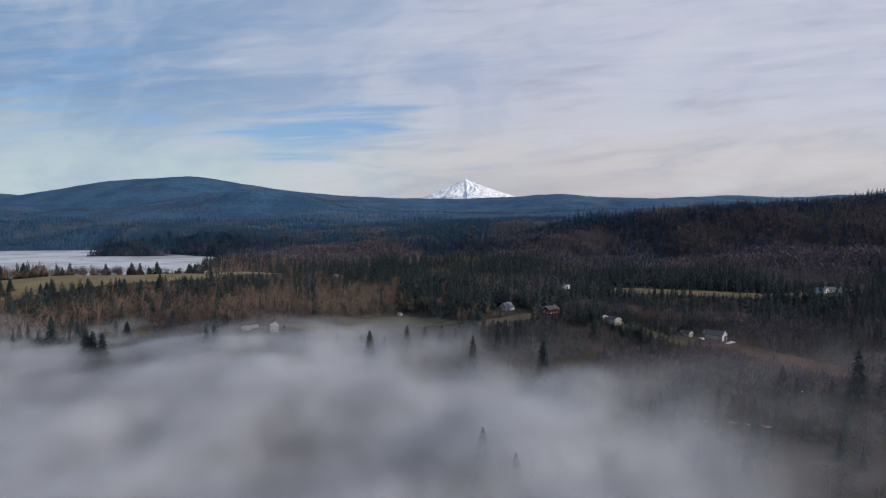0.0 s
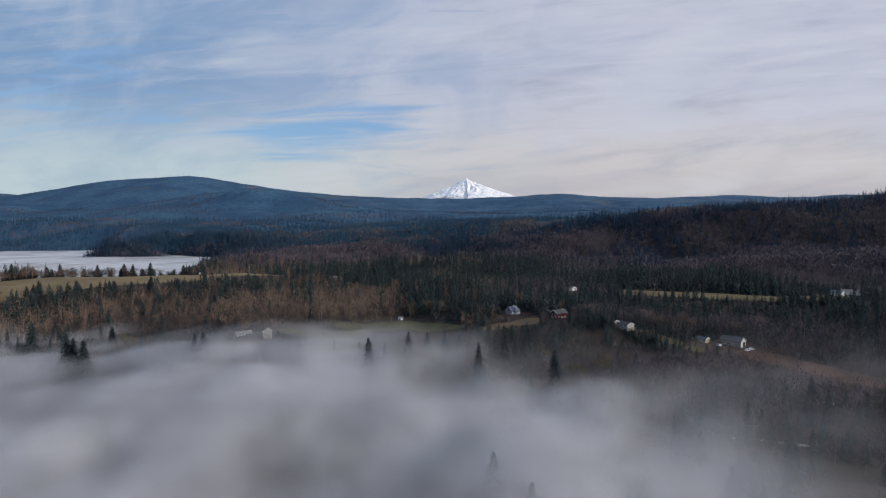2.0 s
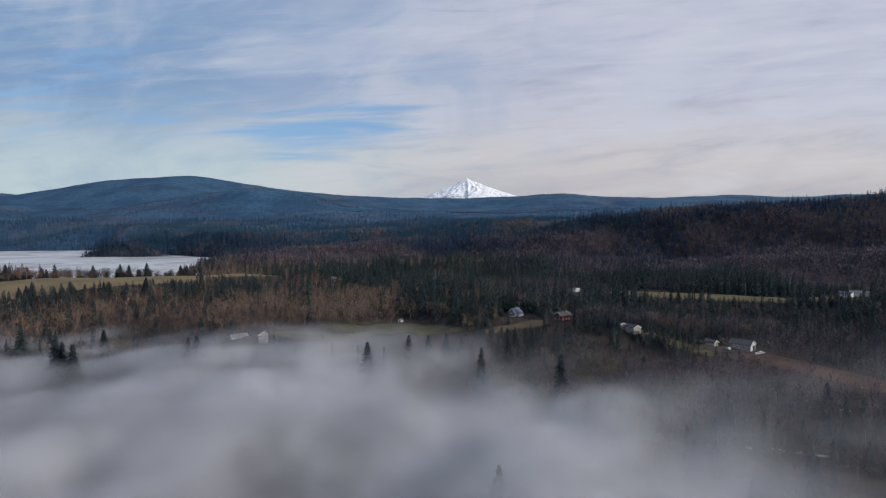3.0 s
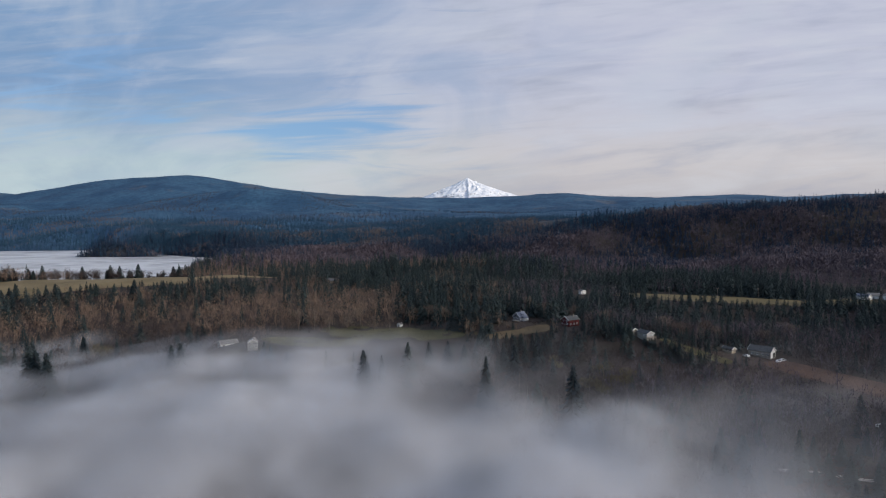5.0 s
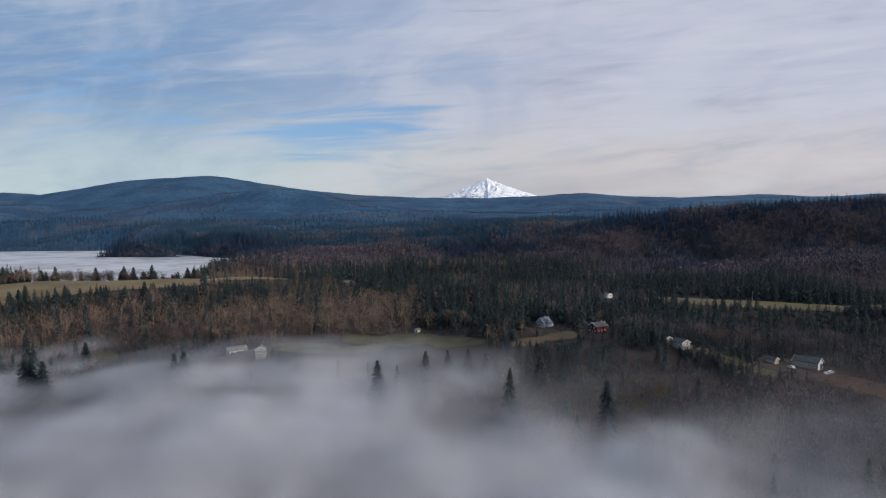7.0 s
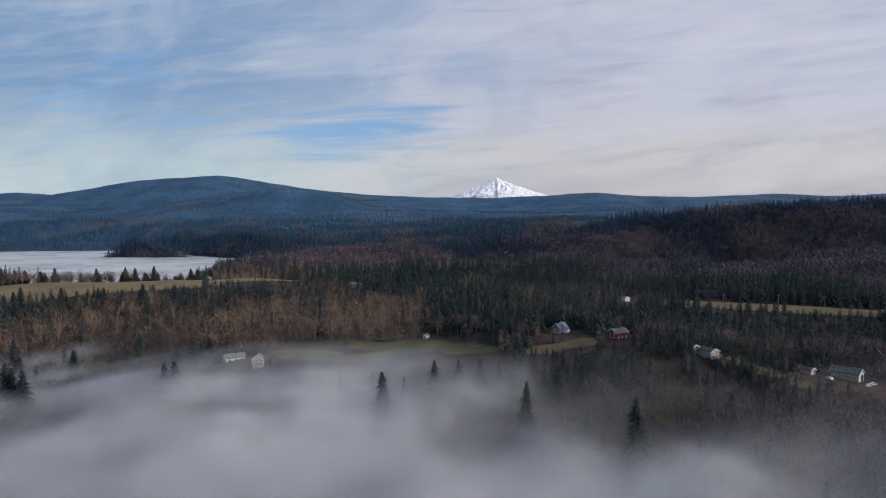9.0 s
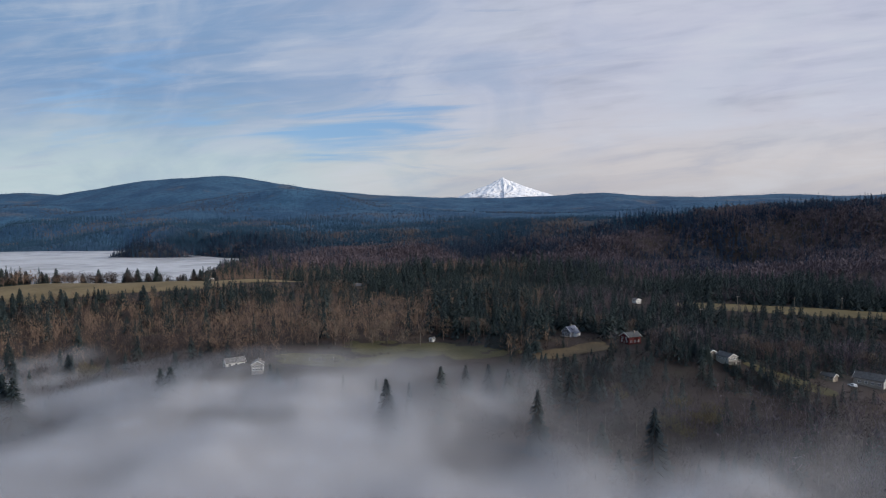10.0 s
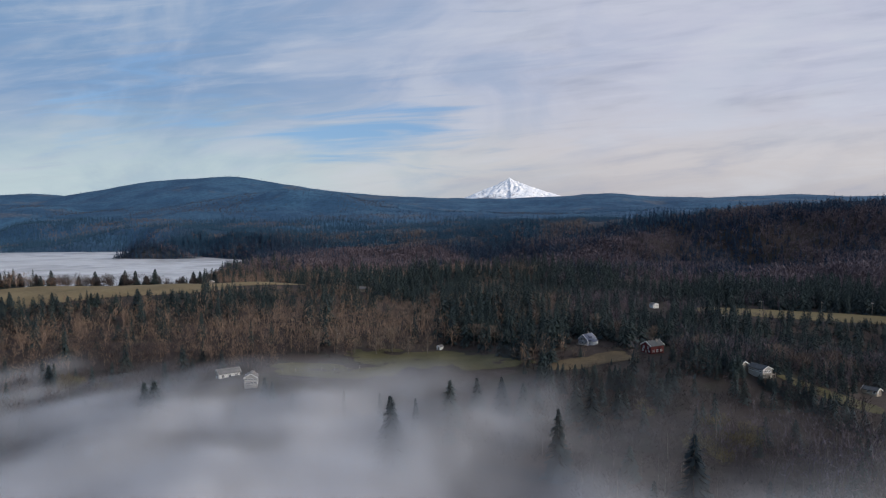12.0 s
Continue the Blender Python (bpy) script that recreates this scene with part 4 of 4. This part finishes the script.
def pole(x, y, height):
    """A timber utility pole with a cross-arm and insulators."""
    root = new("utility_pole")
    root.matrix_world = pose(x, y, float(land(x, y)) - .3)
    tagged(root, "weathered timber utility pole with a cross-arm", "utility pole", "utility poles")
    v = [(math.cos(i * math.pi / 4) * r, math.sin(i * math.pi / 4) * r, h) for h, r in ((0, .19), (height, .12)) for i in range(8)]
    part("pole", v, [(i, (i + 1) % 8, 8 + (i + 1) % 8, 8 + i) for i in range(8)] + [tuple(range(8, 16))], timber, root)
    part("cross_arm", *box(-1.3, 1.3, -.08, .08, height - .8, height - .62), timber, root)
    for u in (-1.15, -.4, .4, 1.15):
        part("insulator", *box(u - .06, u + .06, -.06, .06, height - .62, height - .4), trim_white, root)


for px, py in ((214, 668), (258, 662), (300, 668), (-100, 530), (160, 600)):
    pole(px, py, 10.5)
for i in range(7):
    fx, fy = -117 + i * 6.5, 474 + i * 2.4
    post = new("fence_post")
    post.matrix_world = pose(fx, fy, float(land(fx, fy)))
    tagged(post, "weathered timber fence post on the grass", "fence post", "fence posts on the lawn")
    part("post", *box(-.12, .12, -.12, .12, -.4, 2.0), timber, post)
    part("cap", *box(-.15, .15, -.15, .15, 2.0, 2.08), timber, post)


# shrubs on the grass
def shrub_kind():
    v, f = bare_card(300, 320, 0.012, 0.2, 0.62, 0.05)
    v = v * np.array((1.2, 1.2, 0.8))
    return mesh_of("shrub", v, f, twigs_single)


shrub_mesh = shrub_kind()
for sx, sy, sh in ((-87, 477, 3.2), (-66, 500, 3.0), (-62, 503, 2.6), (-69, 496, 2.4), (66, 519, 3.4), (72, 514, 3.0), (60, 523, 2.8), (80, 505, 3.2), (42, 512, 3.0), (35, 515, 2.6), (-80, 499, 2.6), (-90, 498, 2.3)):
    ob = new("shrub", shrub_mesh)
    ob.matrix_world = Matrix.Translation((sx, sy, float(land(sx, sy)))) @ Matrix.Rotation(rng.uniform(0, 6.28), 4, "Z") @ Matrix.Scale(sh, 4)
    tagged(ob, "leafless reddish-brown shrub on the grass", "shrub", "shrubs on the grass")

# a pale farm track across the flats
def track():
    t = np.linspace(0, 1, 60)
    cx, cy = 122 + 30 * t, 292 - 9 * t + 1.5 * np.sin(t * 5)
    v, f = [], []
    for a, b in zip(cx, cy):
        for o in (-1.6, -0.5, 0.5, 1.6):
            v.append((a, b + o, float(land(a, b + o)) + 0.4))
    for i in range(59):
        for k in range(3):
            f.append((i * 4 + k, i * 4 + 4 + k, i * 4 + 5 + k, i * 4 + 1 + k))
    return np.array(v), np.array(f)


tagged(new("track", mesh_of("track", *track(), gravel, True)), "pale gravel farm track across the flats", "track", kind="structure")

# ---------------------------------------------------------------- the snow peak
def peak_height(x, y):
    """A steep snow cone with sharp spurs and gullies, gentler on its eastern shoulder."""
    px, py = x - 172, (y - 4820) * 2.0
    px = px + 5 * fbm(x / 50, y / 45, 61, 3)
    r = np.sqrt(px * px + py * py + 4)
    turn = np.arctan2(py, px)
    side = np.where(px > 0, 0.90, 1.05)
    spurs = 1 - 2.4 * np.abs(fbm(turn * 2.6 + 0.004 * r, r / 120, 60, 3))
    crags = 1 - 2.0 * np.abs(fbm(x / 30 + 0.01 * r, y / 22, 66, 3))
    cone = 418 - side * (0.36 * r + 30 * (1 - np.exp(-r / 50)))
    return cone + 7.5 * spurs * fade(4, 70, r) + 2.6 * crags * fade(8, 60, r) + 9 * hill(x, y, -28, 4800, 40, 30) - 5 * hill(x, y, 205, 4790, 22, 30)


def peak():
    return sheet(np.linspace(-330, 640, 250), np.linspace(4560, 4930, 110), peak_height)


tagged(new("snow_peak", mesh_of("snow_peak", *peak(), snow, True)), "snow-covered volcano standing behind the hills", "mountain", kind="structure")

# ---------------------------------------------------------------- mist
def billows(x, y, long, wide, seed, octaves=3):
    """Rounded swells with creases between them, drawn out from south-west to north-east; from 0 to about 1."""
    u, v = (0.64 * x + 0.77 * y) / long, (0.77 * x - 0.64 * y) / wide
    total, size = 0.0, 1.0
    for o in range(octaves):
        total = total + size * np.sqrt(lattice(u, v, seed + o) ** 2 + 0.05)
        u, v, size = 1.9 * (0.86 * u + 0.5 * v) + 3.7, 1.9 * (0.86 * v - 0.5 * u) + 8.1, size * 0.48
    return total


def mist_top(x, y):
    z = 24.2 + 8.0 * billows(x, y, 130, 62, 71) + 1.6 * fbm(x / 26, y / 26, 74, 2) + 2.5 * fbm(x / 240, y / 150, 77, 1)
    z = z + 1.5 * hill(x, y, -112, 400, 80, 55) + 4 * hill(x, y, -25, 366, 75, 45) + 1.5 * hill(x, y, -30, 440, 80, 40)
    return z - 4 * fade(40, 150, x) - 3.5 * fade(-160, -210, x)


def mist_body(x, y):
    """How dense the mist is over the flats: heavy to the west, torn and thin to the east."""
    rim = x - 14 * fbm(x / 40, y / 40, 81, 3)
    dense = 1.0 - 0.90 * fade(-55, 36, rim - 0.7 * (y - 335)) * fade(292, 325, y + 12 * fbm(x / 50, y / 50, 82, 2)) - 0.14 * fade(-80, -160, x) * fade(290, 340, y) - 0.12 * fade(40, 110, x)
    dense = dense - 0.76 * fade(40, 125, x) * fade(322, 286, y) + 0.46 * hill(rim, y, 140, 364, 40, 26)
    dense = dense - 0.54 * fade(-52, 2, rim) * fade(322, 350, y)
    dense = np.maximum(dense, 0.06) + 0.10 * hill(rim, y, 112, 318, 48, 24)
    swell = billows(x, y, 110, 48, 83)
    edge = y + 30 * fbm((x + 0.6 * y) / 70, (y - 0.4 * x) / 50, 88, 3) + 10 * fbm(x / 22, y / 18, 89, 2) + 2 * fade(-150, -240, x) - 6 * hill(x, y, -110, 440, 80, 60)
    return np.clip(dense * (0.20 + 1.05 * swell) + 0.30 * hill(x, y, -70, 372, 46, 34) + 0.10 * hill(x, y, 10, 365, 30, 28), 0.02, 1.3) * fade(482, 420, edge)


def mist_layer(k, xs, ys, drop, mat, label, top, body, soft, name):
    def height(x, y):
        return top(x, y) - drop * k

    def thick(x, y):
        loose = np.clip(0.62 + 0.9 * fbm(x / 46 + 0.22 * k, y / 30, 91, 3), 0.1, 1.3) * (0.3, 0.45, 0.6, 0.75, 0.9)[k] if k < 5 and name == "mist" else 1.0      # the upper layers are torn
        return body(x, y) * loose * fade(1.5, soft, height(x, y) - land(x, y))

    v, f = sheet(xs, ys, height, lambda x, y: thick(x, y) > 0.004)
    me = mesh_of(name, v, f, mat, True)
    me.attributes.new("thickness", "FLOAT", "POINT").data.foreach_set("value", thick(v[:, 0], v[:, 1]).astype(np.float32))
    return tagged(new(name, me), label, "mist", kind="stuff")


for k in range(14):
    mist_layer(k, steps((-560, -320, 20), (-320, 240, 6), (240, 560, 20)), steps((-120, 140, 20), (140, 500, 6)), 1.35, mist, "soft grey morning mist lying over the valley floor", mist_top, mist_body, 9, "mist")
for k in range(4):
    mist_layer(k, np.arange(-2900, -150, 17.0), np.arange(880, 2900, 17.0), 4.0, mist_far, "bright white mist filling the river valley", lambda x, y: -1 + 1.2 * billows(x, y, 420, 300, 95, 2) + 0.004 * (y - 1500),
               lambda x, y: np.ones_like(x), 18, "river_mist")
